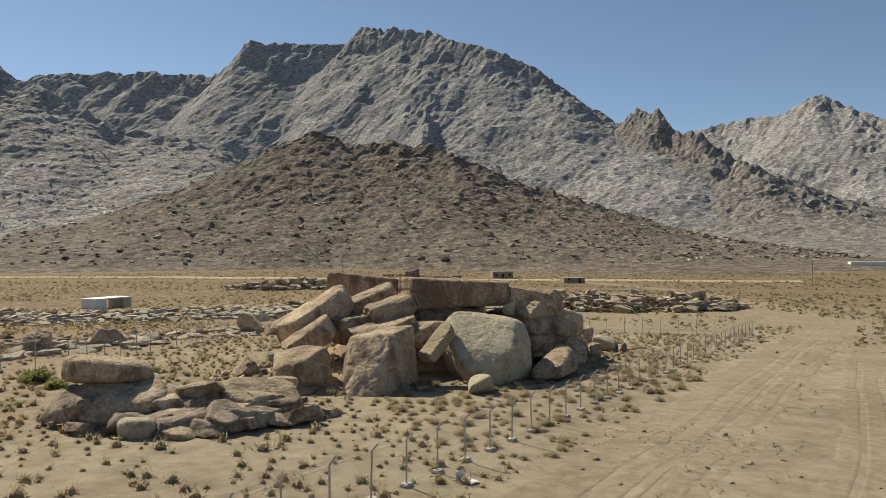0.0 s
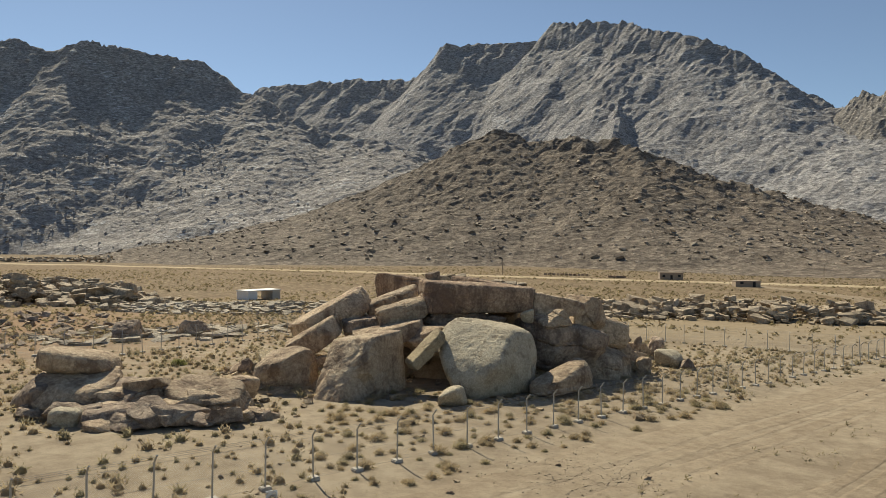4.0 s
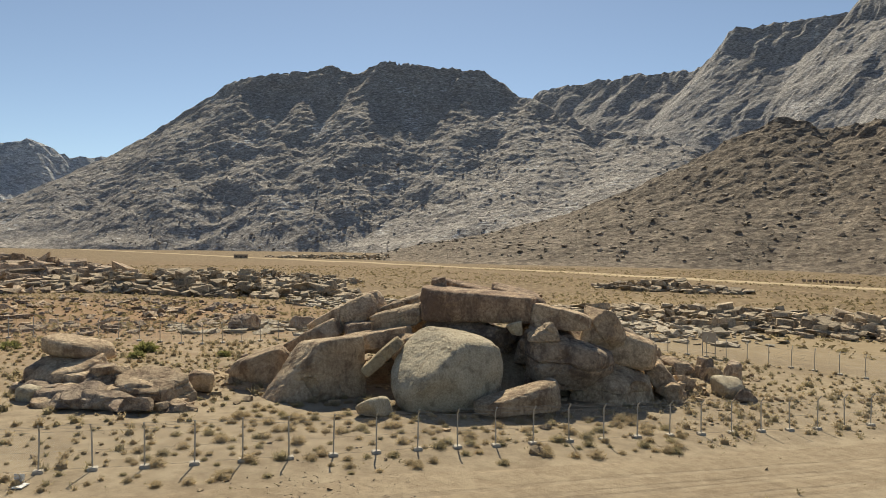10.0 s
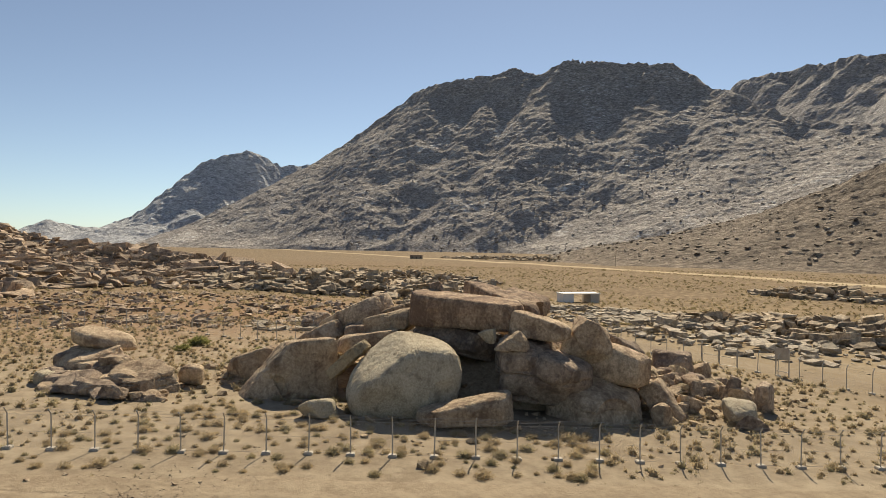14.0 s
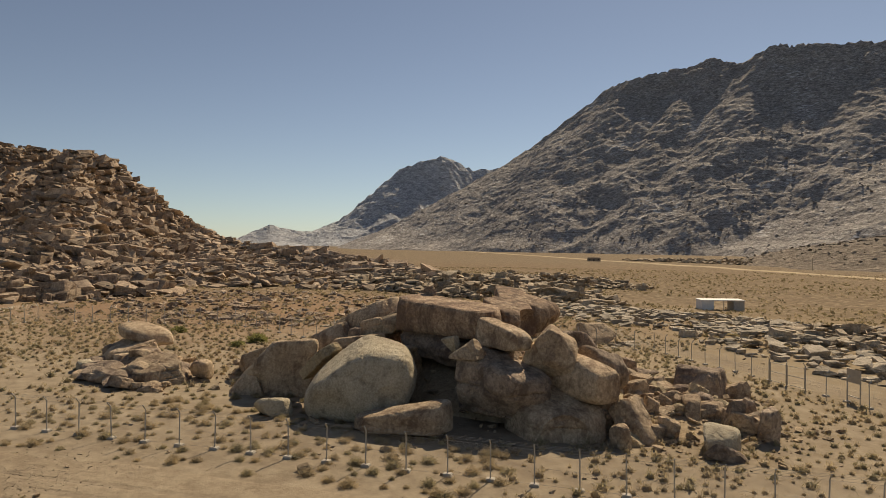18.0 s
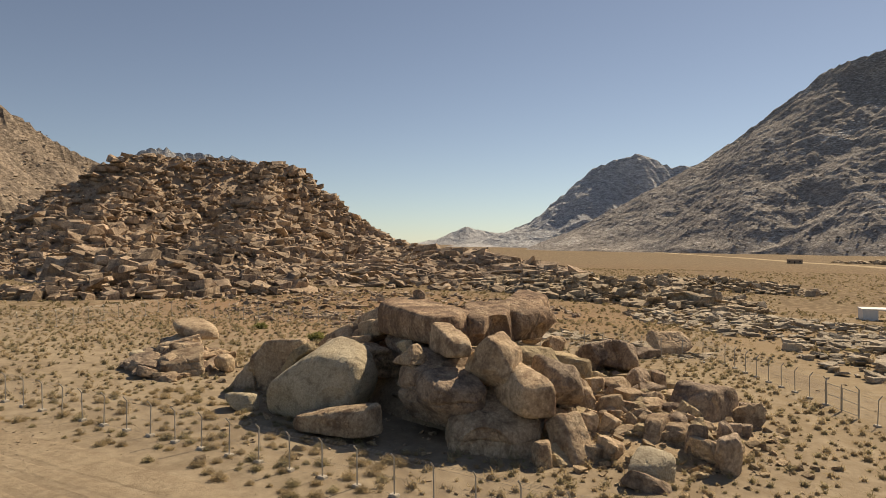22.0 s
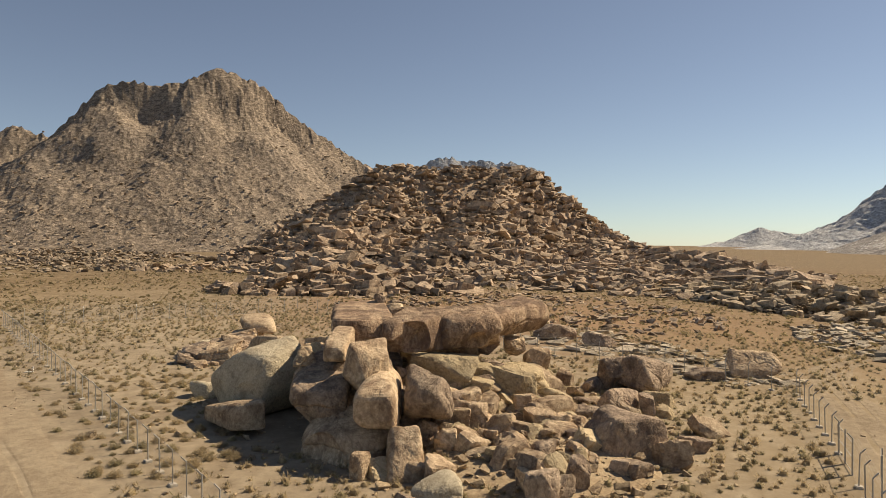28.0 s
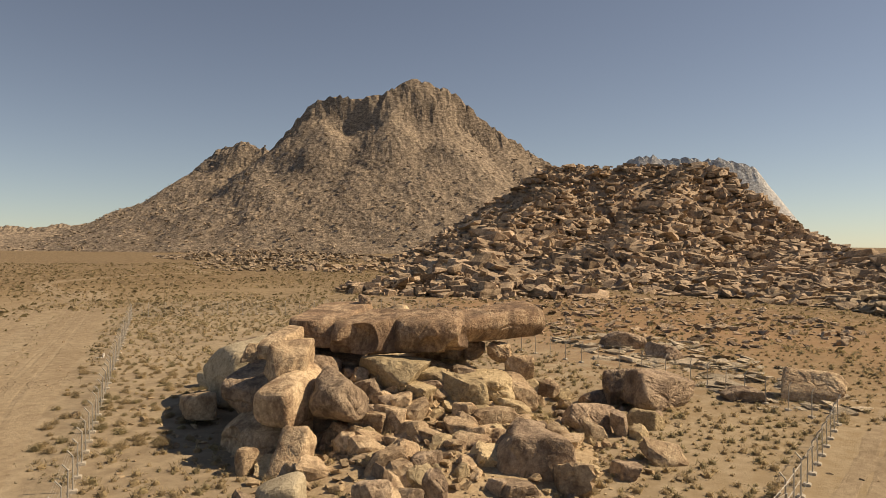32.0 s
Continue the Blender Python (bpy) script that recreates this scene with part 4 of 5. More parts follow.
for k in range(96):
    a, r = pick.uniform(0, 6.28), pick.uniform(0, 1) ** 0.6
    x, y = -12.6 + 8.6 * r * math.cos(a) + 1.0, 45.2 + 4.8 * r * math.sin(a)
    s = pick.uniform(0.9, 3.0) * (1.1 - 0.4 * r)
    rise = max(0, 1 - r) * pick.uniform(0.2, 2.0)
    boulder("outcrop_slab", "weathered tan slab of the layered outcrop", (x, y, ground_at(x, y) + 0.1 * s + rise * 0.8), (s * 1.5, s * 1.05, s * pick.uniform(0.3, 0.6)),
            (pick.uniform(-16, 16), pick.uniform(-16, 16), pick.uniform(0, 180)), [T, D, T, D][k % 4], 100 + k, 4 if s > 1.8 else 3, 40, 10, 0.07, 0, OUT)

# ---- rubble on the slopes of the pile ----
RUBBLE = [mesh_from("stone", *boulder_points(3, 200 + k, (1.0, pick.uniform(0.6, 0.9), pick.uniform(0.45, 0.8)), 34, 9, 0.05), [T, D, Y, T][k % 4]) for k in range(16)]
placed = 0
while placed < 298:
    if placed < 225:
        x, y = pick.normal(8.5, 5.5), pick.normal(84.5, 5.0)
    elif placed < 268:
        x, y = pick.normal(-11.0, 2.6), pick.normal(61.0, 4.5)
    else:
        x, y = pick.uniform(-14, 2), pick.uniform(80, 97)
    if (x - 3) ** 2 + (y - 71) ** 2 < 20 or y > 99 or x > 24:
        continue
    s = 0.4 + 2.0 * pick.uniform(0, 1) ** 2.4
    ob = new("stone", RUBBLE[placed % 16])
    ob.matrix_world = pose(x, y, mound_at(x, y) + 0.12 * s, pick.uniform(-25, 25), pick.uniform(-25, 25), pick.uniform(0, 360)) @ Matrix.Diagonal((s * pick.uniform(1.0, 1.7), s * 1.25, s * pick.uniform(0.9, 1.5), 1))
    tagged(ob, "broken angular stone on the rubble slope", "stone", "rubble of the rock pile")
    placed += 1


# ---- far and near outcrops, one heap of stones each ----
def block_points(seed, size, jitter=0.24):
    """A broken block: a box with its corners knocked off unevenly."""
    rs = np.random.RandomState(seed)
    bm = bmesh.new()
    for sx in (-1, 1):
        for sy in (-1, 1):
            for sz in (-1, 1):
                if sz < 0 and rs.uniform() < 0.2:
                    continue
                p = np.array((sx, sy, sz)) * (1 - np.abs(rs.normal(0, jitter, 3)))
                for axis in rs.permutation(3)[:2 if sz > 0 else 1]:
                    q = p.copy()
                    q[axis] *= rs.uniform(0.55, 0.95)
                    bm.verts.new(q * np.array(size) / 2)
    bmesh.ops.convex_hull(bm, input=bm.verts)
    bmesh.ops.delete(bm, geom=[v for v in bm.verts if not v.link_faces], context="VERTS")
    bmesh.ops.triangulate(bm, faces=bm.faces)
    bm.verts.index_update()
    v = np.array([p.co[:] for p in bm.verts])
    f = np.array([[q.index for q in p.verts] for p in bm.faces])
    bm.free()
    return v, f


LOW = [hull_points(300 + k, 10, (1.0, pick.uniform(0.55, 0.95), pick.uniform(0.4, 0.8))) for k in range(20)]
FINE = [block_points(330 + k, (1.0, pick.uniform(0.5, 0.95), pick.uniform(0.3, 0.75))) for k in range(28)]


def heap(name, label, xs, ys, zs, sizes, material, fine=False, flat=1.0, tilt=16, seed=0, sink=0.15, kind="stuff", strike=None):
    """Many stones in one mesh, each turned and sized by itself."""
    rs = np.random.RandomState(seed)
    lib = FINE if fine else LOW
    vs, fs, base = [], [], 0
    for k in range(len(lib)):
        idx = np.arange(k, len(xs), len(lib))
        if not len(idx):
            continue
        v, f = lib[k]
        n = len(idx)
        a, tx, ty = rs.uniform(0, 6.28, n), np.radians(rs.uniform(-tilt, tilt, n)), np.radians(rs.uniform(-tilt, tilt, n))
        if strike is not None:
            a, tx = np.radians(strike) + rs.normal(0, 0.7, n), tx + radians(9)
        s = sizes[idx]
        w = np.repeat(v[None], n, 0) * s[:, None, None]
        w[:, :, 2] *= flat
        z1, x1 = w[:, :, 2] * np.cos(tx)[:, None] - w[:, :, 1] * np.sin(tx)[:, None], w[:, :, 0]
        y1 = w[:, :, 1] * np.cos(tx)[:, None] + w[:, :, 2] * np.sin(tx)[:, None]
        z2, x2 = z1 * np.cos(ty)[:, None] - x1 * np.sin(ty)[:, None], x1 * np.cos(ty)[:, None] + z1 * np.sin(ty)[:, None]
        x3, y3 = x2 * np.cos(a)[:, None] - y1 * np.sin(a)[:, None], x2 * np.sin(a)[:, None] + y1 * np.cos(a)[:, None]
        out = np.stack([x3 + xs[idx][:, None], y3 + ys[idx][:, None], z2 + (zs[idx] + s * sink * flat)[:, None]], -1)
        vs.append(out.reshape(-1, 3))
        fs.append((f[None] + (np.arange(n) * len(v))[:, None, None] + base).reshape(-1, 3))
        base += n * len(v)
    ob = new(name, mesh_from(name, np.concatenate(vs), np.concatenate(fs), material))
    return tagged(ob, label, "rocks", kind=kind)


def outcrop(label, centre, reach, turn, count, sizes, rise, material, seed, fine=True, flat=0.7):
    """An elliptic field of slabs, highest in the middle."""
    rs = np.random.RandomState(seed)
    r, a = rs.uniform(0, 1, count) ** 0.5, rs.uniform(0, 2 * np.pi, count)
    u, v = r * np.cos(a) * reach[0], r * np.sin(a) * reach[1]
    c, s = math.cos(radians(turn)), math.sin(radians(turn))
    x, y = centre[0] + u * c - v * s, centre[1] + u * s + v * c
    lump = np.clip(0.6 + 1.1 * fbm(sheet(x, y) / (0.35 * min(reach)) + seed, 3), 0, 1.6)
    keep = lump > 0.25
    x, y, r, lump = x[keep], y[keep], r[keep], lump[keep]
    size = sizes[0] + (sizes[1] - sizes[0]) * rs.uniform(0, 1, len(x)) ** 1.9
    sheets = max(12, len(x) // 12)
    wide = size[:sheets] * rs.uniform(1.2, 2.0, sheets)
    heap("rock_ledges", label.replace("slabs", "ledges"), x[:sheets], y[:sheets], ground_z(x[:sheets], y[:sheets]) + rise * 0.55 * lump[:sheets] * (1 - r[:sheets] ** 2), wide, material, True, flat * 0.4, 7, seed + 50, 0.0)
    heap("rock_outcrop", label, x, y, ground_z(x, y) + rise * lump * (1 - r ** 2) * rs.uniform(0.4, 1, len(x)), size * (0.6 + 0.4 * lump), material, fine, flat, 14, seed)


outcrop("low dark outcrop of tumbled granite slabs", (38, 162), (32, 17), 5, 1000, (0.8, 4.2), 4.0, ROCK_FIELD, 1, True, 0.8)
outcrop("broken band of granite slabs behind the pile", (2, 158), (42, 20), 10, 1400, (0.7, 4.0), 2.2, ROCK_FIELD, 2, True, 0.75)
outcrop("small jagged outcrop on the plain", (-50, 245), (26, 12), 0, 320, (1.2, 5.0), 3.2, ROCK_FIELD, 3)
outcrop("pale flat slabs round the white shed", (-58, 136), (34, 22), 20, 1000, (0.6, 3.2), 0.7, PALE_SLAB, 4, True, 0.5)
outcrop("pale weathered slabs across the flat ground", (-12, 130), (28, 14), -10, 420, (0.7, 3.6), 0.8, PALE_SLAB, 5, True, 0.6)
outcrop("pale bare bedrock broken into flat slabs", (-42, 82), (15, 10), 60, 170, (0.8, 3.4), 0.3, PALE_SLAB, 6, True, 0.28)
outcrop("pale bare bedrock beside the fence", (-30, 98), (13, 8), 30, 130, (0.7, 3.0), 0.15, PALE_SLAB, 7, True, 0.25)
outcrop("long low ridge of granite slabs", (-128, 122), (48, 22), 35, 2000, (0.9, 5.0), 6.0, ROCK_FIELD, 8, True, 0.8)
outcrop("low ridge of dark slabs near the road", (-175, 175), (38, 16), 30, 800, (0.9, 4.5), 3.4, ROCK_FIELD, 9, True, 0.8)
outcrop("tumbled boulders in front of the hill", (-100, 14), (34, 17), -62, 1100, (0.9, 5.5), 5.5, ROCK_HILL, 10, True, 0.9)
outcrop("scattered stones on the red soil", (-82, 62), (42, 36), 60, 1300, (0.3, 2.4), 0.1, ROCK_HILL, 11, False)
outcrop("rocky skirt of the boulder hill", (-190, 40), (95, 48), 62, 1500, (1.2, 6.0), 4.0, ROCK_HILL, 12, False)
outcrop("rocky skirt of the boulder hill", (-215, -60), (80, 40), -55, 900, (1.2, 5.5), 4.0, ROCK_HILL, 13, False)
outcrop("long rocky rise beyond the road", (-430, 500), (150, 30), 12, 1300, (1.5, 7.0), 5.0, ROCK_FIELD, 14, False)
outcrop("rocky skirt of the far slope", (-270, 105), (90, 40), -25, 900, (1.5, 6.0), 3.0, ROCK_HILL, 15, False)

outcrop("broken brown rocks at the pyramid mountain's foot", (-205, -190), (95, 36), 50, 900, (0.8, 4.5), 3.0, TAN_STONE, 16, False)
outcrop("broken brown rocks at the pyramid mountain's foot", (-330, -330), (150, 90), 60, 1800, (1.2, 6.0), 7.0, TAN_STONE, 17, False)

# boulders piled over the hill, the foothill and the lower slopes
rs = np.random.RandomState(11)
hx, hy = rs.uniform(-500, -95, 60000), rs.uniform(-260, 240, 60000)
hz = boulder_hill(hx, hy)
ok = hz > 0.6
hx, hy, hz = hx[ok][:15000], hy[ok][:15000], hz[ok][:15000]
hs = (1.7 + 8.0 * rs.uniform(0, 1, len(hx)) ** 3.0) * np.clip(0.95 + 0.9 * fbm(sheet(hx, hy) / 38, 2), 0.5, 1.6)
big = hs > 3.2
large = np.flatnonzero(big)
heap("hill_boulders", "large piled brown granite boulders", hx[large[::2]], hy[large[::2]], hz[large[::2]], hs[large[::2]], ROCK_HILL, True, 0.74, 15, 21, 0.06, strike=60)
heap("hill_boulders", "large rounded brown granite boulders", hx[large[1::2]], hy[large[1::2]], hz[large[1::2]], hs[large[1::2]] * 0.95, ROCK_HILL, False, 0.8, 18, 24, 0.08)
heap("hill_boulders", "tumbled brown granite boulders", hx[~big], hy[~big], hz[~big], hs[~big], ROCK_HILL, False, 0.85, 22, 22, 0.06)
ledge = np.flatnonzero(hz > 4)[::50][:240]
heap("hill_ledges", "broad brown granite ledges of the boulder hill", hx[ledge], hy[ledge], hz[ledge], rs.uniform(8, 15, len(ledge)), ROCK_HILL, True, 0.42, 12, 23, 0.04, strike=60)
for height, box, count, top, sizes, material, label, seed in (
        (foothill_brown, (-620, 420, 430, 1000), 8500, 170, (1.6, 6.5), FOOT_STONE, "brown boulders strewn over the foothill", 31),
        (mountain_dark, (-1500, -250, 560, 1250), 2000, 300, (3.0, 8.0), MOUNT_BROWN, "dark boulders strewn over the mountain's foot", 32),
        (mountain_granite, (-300, 640, 850, 1500), 1000, 300, (3.0, 8.0), MOUNT_GREY, "grey boulders strewn over the granite slope", 33),
        (mountain_pyramid, (-1000, -300, -1100, -250), 4200, 230, (1.6, 6.0), TAN_STONE, "tan boulders strewn over the pyramid mountain", 34)):
    px, py = rs.uniform(box[0], box[1], count * 3), rs.uniform(box[2], box[3], count * 3)
    pz = height(px, py)
    ok = (pz > 0.3) & (pz < top * rs.uniform(0.1, 1, len(px)))
    px, py, pz = px[ok][:count], py[ok][:count], pz[ok][:count]
    heap("slope_boulders", label, px, py, pz, sizes[0] + (sizes[1] - sizes[0]) * rs.uniform(0, 1, len(px)) ** 2.5, material, False, 0.65, 20, seed, 0.1)

# small broken stones between the blocks of the pile
px, py = np.concatenate([rs.normal(9, 6.0, 1500), rs.normal(-9, 3.5, 350), rs.uniform(-12, 20, 500)]), np.concatenate([rs.normal(85.5, 5.0, 1500), rs.normal(60, 5.0, 350), rs.uniform(55, 96, 500)])
heap("rubble", "small broken stones between the blocks of the pile", px, py, mound_z(px, py), 0.18 + 0.8 * rs.uniform(0, 1, len(px)) ** 3, RUBBLE_STONE, True, 0.85, 30, 35, 0.1)

# ---- tracks ----
def strip(name, label, line, width, material, seed, lift=0.02, step=1.5, cols=65):
    """A worn track along a line of the plan, with ragged edges and two shallow ruts."""
    pts = np.array(line, float)
    cum = np.concatenate([[0], np.cumsum(np.hypot(*np.diff(pts, axis=0).T))])
    s = np.arange(0, cum[-1], step)
    x, y = np.interp(s, cum, pts[:, 0]), np.interp(s, cum, pts[:, 1])
    k = np.ones(15) / 15
    x, y = np.convolve(np.pad(x, 7, "edge"), k, "valid"), np.convolve(np.pad(y, 7, "edge"), k, "valid")
    dx, dy = np.gradient(x), np.gradient(y)
    m = np.hypot(dx, dy)
    nx, ny = -dy / m, dx / m
    across = np.linspace(-1, 1, cols)
    wob = 1 + 0.35 * fbm(np.stack([s / 7.0, 0 * s + seed, 0 * s], -1), 3)
    u = across[None] * width / 2 * wob[:, None]
    gx, gy = x[:, None] + nx[:, None] * u, y[:, None] + ny[:, None] * u
    edge = np.clip((1 - np.abs(across)) * 4, 0, 1)
    rut = 0.0
    for off, deep in ((0.0, 0.07), (-2.1, 0.05)):
        drift = off + 0.5 * fbm(np.stack([s / 16.0, 0 * s + seed + off * 9, 0 * s + 2], -1), 2)[:, None]
        worn = np.clip(0.7 + 1.2 * fbm(np.stack([s / 9.0, 0 * s + seed - off * 5, 0 * s + 7], -1), 2), 0.1, 1.4)[:, None]
        side = np.abs(np.abs(u - drift) - 0.78)
        rut = rut + deep * worn * (np.exp(-(side / 0.22) ** 2) - 0.3 * np.exp(-((side - 0.3) / 0.12) ** 2))
    gz = ground_z(gx.ravel(), gy.ravel()) + (lift * edge[None] - rut * edge[None] + 0.05 * (edge[None] - 1) + 0 * u).ravel()
    ob = new(name, mesh_from(name, np.stack([gx.ravel(), gy.ravel(), gz], -1), grid_faces(len(s), cols, True), material, True))
    return tagged(ob, label, "road", kind="structure")


ROAD = sand_material("graded_road", (0.52, 0.42, 0.28), (0.45, 0.355, 0.23), (0.37, 0.285, 0.18), (0.34, 0.27, 0.18), 2.0)
strip("track_beside_fence", "sandy vehicle track along the fence", [(-42, -60), (-22, -22), (-4, 8), (14, 36), (27, 57), (40, 78), (54, 100), (68, 125), (76, 155), (79, 200), (77, 225)], 9.0, TRACK, 1)
strip("track_beside_fence", "second sandy wheel track beside the first", [(-22, -40), (8, 10), (28, 40), (48, 77), (62, 98), (76, 130), (82, 165)], 5.0, TRACK, 2)
strip("road_far", "graded dirt road across the plain", [(160, 300), (78, 321), (15, 316), (-48, 310), (-135, 339), (-249, 367), (-420, 405), (-516, 422), (-700, 455), (-1041, 504), (-1442, 550), (-2200, 660), (-2817, 755)], 11.0, ROAD, 3, 0.35, 6.0, 25)
strip("road_side", "dirt road joining from the plain", [(36, 40), (54, 84), (63, 111), (69, 158), (77, 229), (74, 262), (60, 300), (40, 318)], 9.0, TRACK, 4, 0.03, 2.0)
strip("track_west", "pale wheel track past the corner of the fence", [(-20, -14), (-30, -50), (-45, -95), (-90, -120), (-118, -118), (-150, -190)], 6.0, TRACK, 5)
strip("track_gate", "bare sandy track leading from the gate", [(60, 112), (30, 110), (5, 110), (-14, 111), (-30, 110), (-58, 122), (-75, 145), (-95, 190)], 5.0, TRACK, 6)

# ---- the chain-link fence ----
LINK, ln, ll = shader("chain_link")
oc = ln.new("ShaderNodeTexCoord").outputs["Object"]
sep = ln.new("ShaderNodeSeparateXYZ")
ll.new(oc, sep.inputs[0])
hits = []
for op in ("ADD", "SUBTRACT"):
    d = math_node(ln, ll, op, sep.outputs[0], sep.outputs[2])
    hits.append(math_node(ln, ll, "LESS_THAN", math_node(ln, ll, "FRACT", math_node(ln, ll, "DIVIDE", d, 0.085)), 0.045))
wire = math_node(ln, ll, "MAXIMUM", hits[0], hits[1])
clear = ln.new("ShaderNodeBsdfTransparent")
mixer = ln.new("ShaderNodeMixShader")
ln["Principled BSDF"].inputs["Base Color"].default_value = (0.50, 0.48, 0.44, 1)
ln["Principled BSDF"].inputs["Roughness"].default_value = 0.5
ln["Principled BSDF"].inputs["Metallic"].default_value = 0.3
ll.new(wire, mixer.inputs[0])
ll.new(clear.outputs[0], mixer.inputs[1])
ll.new(ln["Principled BSDF"].outputs[0], mixer.inputs[2])
ll.new(mixer.outputs[0], ln["Material Output"].inputs[0])


def tube(bm, a, b, r, sides=6):
    a, b = Vector(a), Vector(b)
    m = Matrix.Translation((a + b) / 2) @ (b - a).to_track_quat("Z", "Y").to_matrix().to_4x4()
    bmesh.ops.create_cone(bm, cap_ends=True, segments=sides, radius1=r, radius2=r, depth=(b - a).length, matrix=m)


def slab(bm, centre, size, bevel=0.0):
    r = bmesh.ops.create_cube(bm, size=1, matrix=Matrix.Translation(centre) @ Matrix.Diagonal((*size, 1)))
    if bevel:
        edges = list({e for v in r["verts"] for e in v.link_edges})
        bmesh.ops.bevel(bm, geom=edges, offset=bevel, segments=2, affect="EDGES")


def as_mesh(name, bm, material):
    me = bpy.data.meshes.new(name)
    bm.to_mesh(me)
    bm.free()
    me.materials.append(material)
    return me


bm = bmesh.new()
tube(bm, (0, 0, -0.2), (0, 0, 2.12), 0.042, 8)
tube(bm, (0, 0, 2.12), (0, -0.30, 2.46), 0.042, 8)
POST = as_mesh("post", bm, GALV)
bm = bmesh.new()
slab(bm, (0, 0, 0.05), (0.52, 0.46, 0.22), 0.04)
FOOTING = as_mesh("footing", bm, CONCRETE)
MESHES = {}


def fence(label, line, gap=()):
    """One straight-sided run: posts on footings, wires and chain link between them."""
    top = tagged(new("fence"), label, "fence")
    for (ax, ay), (bx, by) in zip(line[:-1], line[1:]):
        length = math.hypot(bx - ax, by - ay)
        n = max(1, round(length / 2.5))
        turn = math.degrees(math.atan2(by - ay, bx - ax))
        bay = length / n
        if round(bay, 2) not in MESHES:
            b2 = bmesh.new()
            vs = [b2.verts.new(p) for p in ((0, 0, 0.08), (bay, 0, 0.08), (bay, 0, 2.08), (0, 0, 2.08))]
            b2.faces.new(vs)
            MESHES[round(bay, 2)] = as_mesh("chain_link", b2, LINK)
        for q, h in ((0, 0.12), (0, 1.05), (0, 2.05), (-0.10, 2.24), (-0.19, 2.34), (-0.28, 2.44)):
            b3 = bmesh.new()
            ox, oy = -q * math.sin(radians(turn)), q * math.cos(radians(turn))
            knots = [(ax + (bx - ax) * k / n, ay + (by - ay) * k / n) for k in range(n + 1)]
            knots = [(x + ox, y + oy, ground_at(x, y) + h) for x, y in knots]
            for u, v in zip(knots[:-1], knots[1:]):
                tube(b3, u, v, 0.006, 4)
            part("wire", b3, GALV, top)
        for k in range(n):
            x, y = ax + (bx - ax) * k / n, ay + (by - ay) * k / n
            nx2, ny2 = ax + (bx - ax) * (k + 1) / n, ay + (by - ay) * (k + 1) / n
            z, z2 = ground_at(x, y), ground_at(nx2, ny2)
            post = new("post", POST)
            post.parent = top
            post.matrix_world = pose(x, y, z, random.uniform(-1.5, 1.5), random.uniform(-1.5, 1.5), turn)
            foot = new("footing", FOOTING)
            foot.parent = post
            foot.matrix_parent_inverse = Matrix()
            foot.matrix_basis = Matrix()
            lean = math.degrees(math.atan2(z2 - z, bay))
            net = new("chain_link", MESHES[round(bay, 2)])
            net.parent = top
            net.matrix_world = pose(x, y, z, 0, -lean, turn)
    return top


fence("long galvanised chain-link fence beside the track", [(-17.5, 1.0), (46.5, 102.5)])
fence("galvanised chain-link fence with outward arms", [(46.5, 102.5), (24, 106.0), (7.2, 106.8)])
fence("galvanised chain-link fence west of the gate", [(2.4, 106.8), (-16.8, 106.4)])
fence("galvanised chain-link fence across bare bedrock", [(-16.8, 106.4), (-25.6, 92), (-27.5, 81), (-31, 65), (-47, 55.5)])
fence("far galvanised chain-link fence near the hill", [(-47, 55.5), (-54, 28.5), (-38, 20), (-27.5, 9.5), (-17.5, 1.0)])

# gate
gate = tagged(new("gate"), "open-framed double gate of galvanised tube", "gate")
gate.location = (2.5, 106.8, ground_at(4.8, 106.8))
for x in (0.0, 2.25, 4.6):
    bm = bmesh.new()
    tube(bm, (x, 0, -0.2), (x, 0, 2.35), 0.055, 8)
    if x != 2.25:
        tube(bm, (x, 0, 2.35), (x, -0.3, 2.66), 0.045, 8)
    part("gate_post", bm, GALV, gate)
for a, b in ((0.12, 2.15), (2.35, 4.48)):
    bm = bmesh.new()
    for h in (0.15, 1.1, 2.05):
        tube(bm, (a, 0, h), (b, 0, h), 0.03, 8)
    for x in (a, b):
        tube(bm, (x, 0, 0.15), (x, 0, 2.05), 0.03, 8)
    leaf = part("gate_leaf", bm, GALV, gate)
    bm = bmesh.new()
    bm.faces.new([bm.verts.new(p) for p in ((a, 0.01, 0.15), (b, 0.01, 0.15), (b, 0.01, 2.05), (a, 0.01, 2.05))])
    part("chain_link", bm, LINK, leaf)

# notice board by the gate
board = tagged(new("notice_board"), "weathered blank metal notice board on two posts", "sign")
board.matrix_world = pose(12.0, 107.4, ground_at(12, 107.4), 0, 0, -12)
for x in (-0.85, 0.85):
    bm = bmesh.new()
    slab(bm, (x, 0, 1.4), (0.1, 0.08, 3.2))
    part("post", bm, GALV, board)
bm = bmesh.new()
slab(bm, (0, -0.06, 2.35), (1.8, 0.04, 1.25), 0.01)
part("panel", bm, plain_material("faded_sheet_metal", (0.42, 0.38, 0.32), 0.6, 0.2, 0.15, 2), board)
bm = bmesh.new()
slab(bm, (0, 0, 0.45), (1.7, 0.06, 0.08))
part("crossbar", bm, GALV, board)

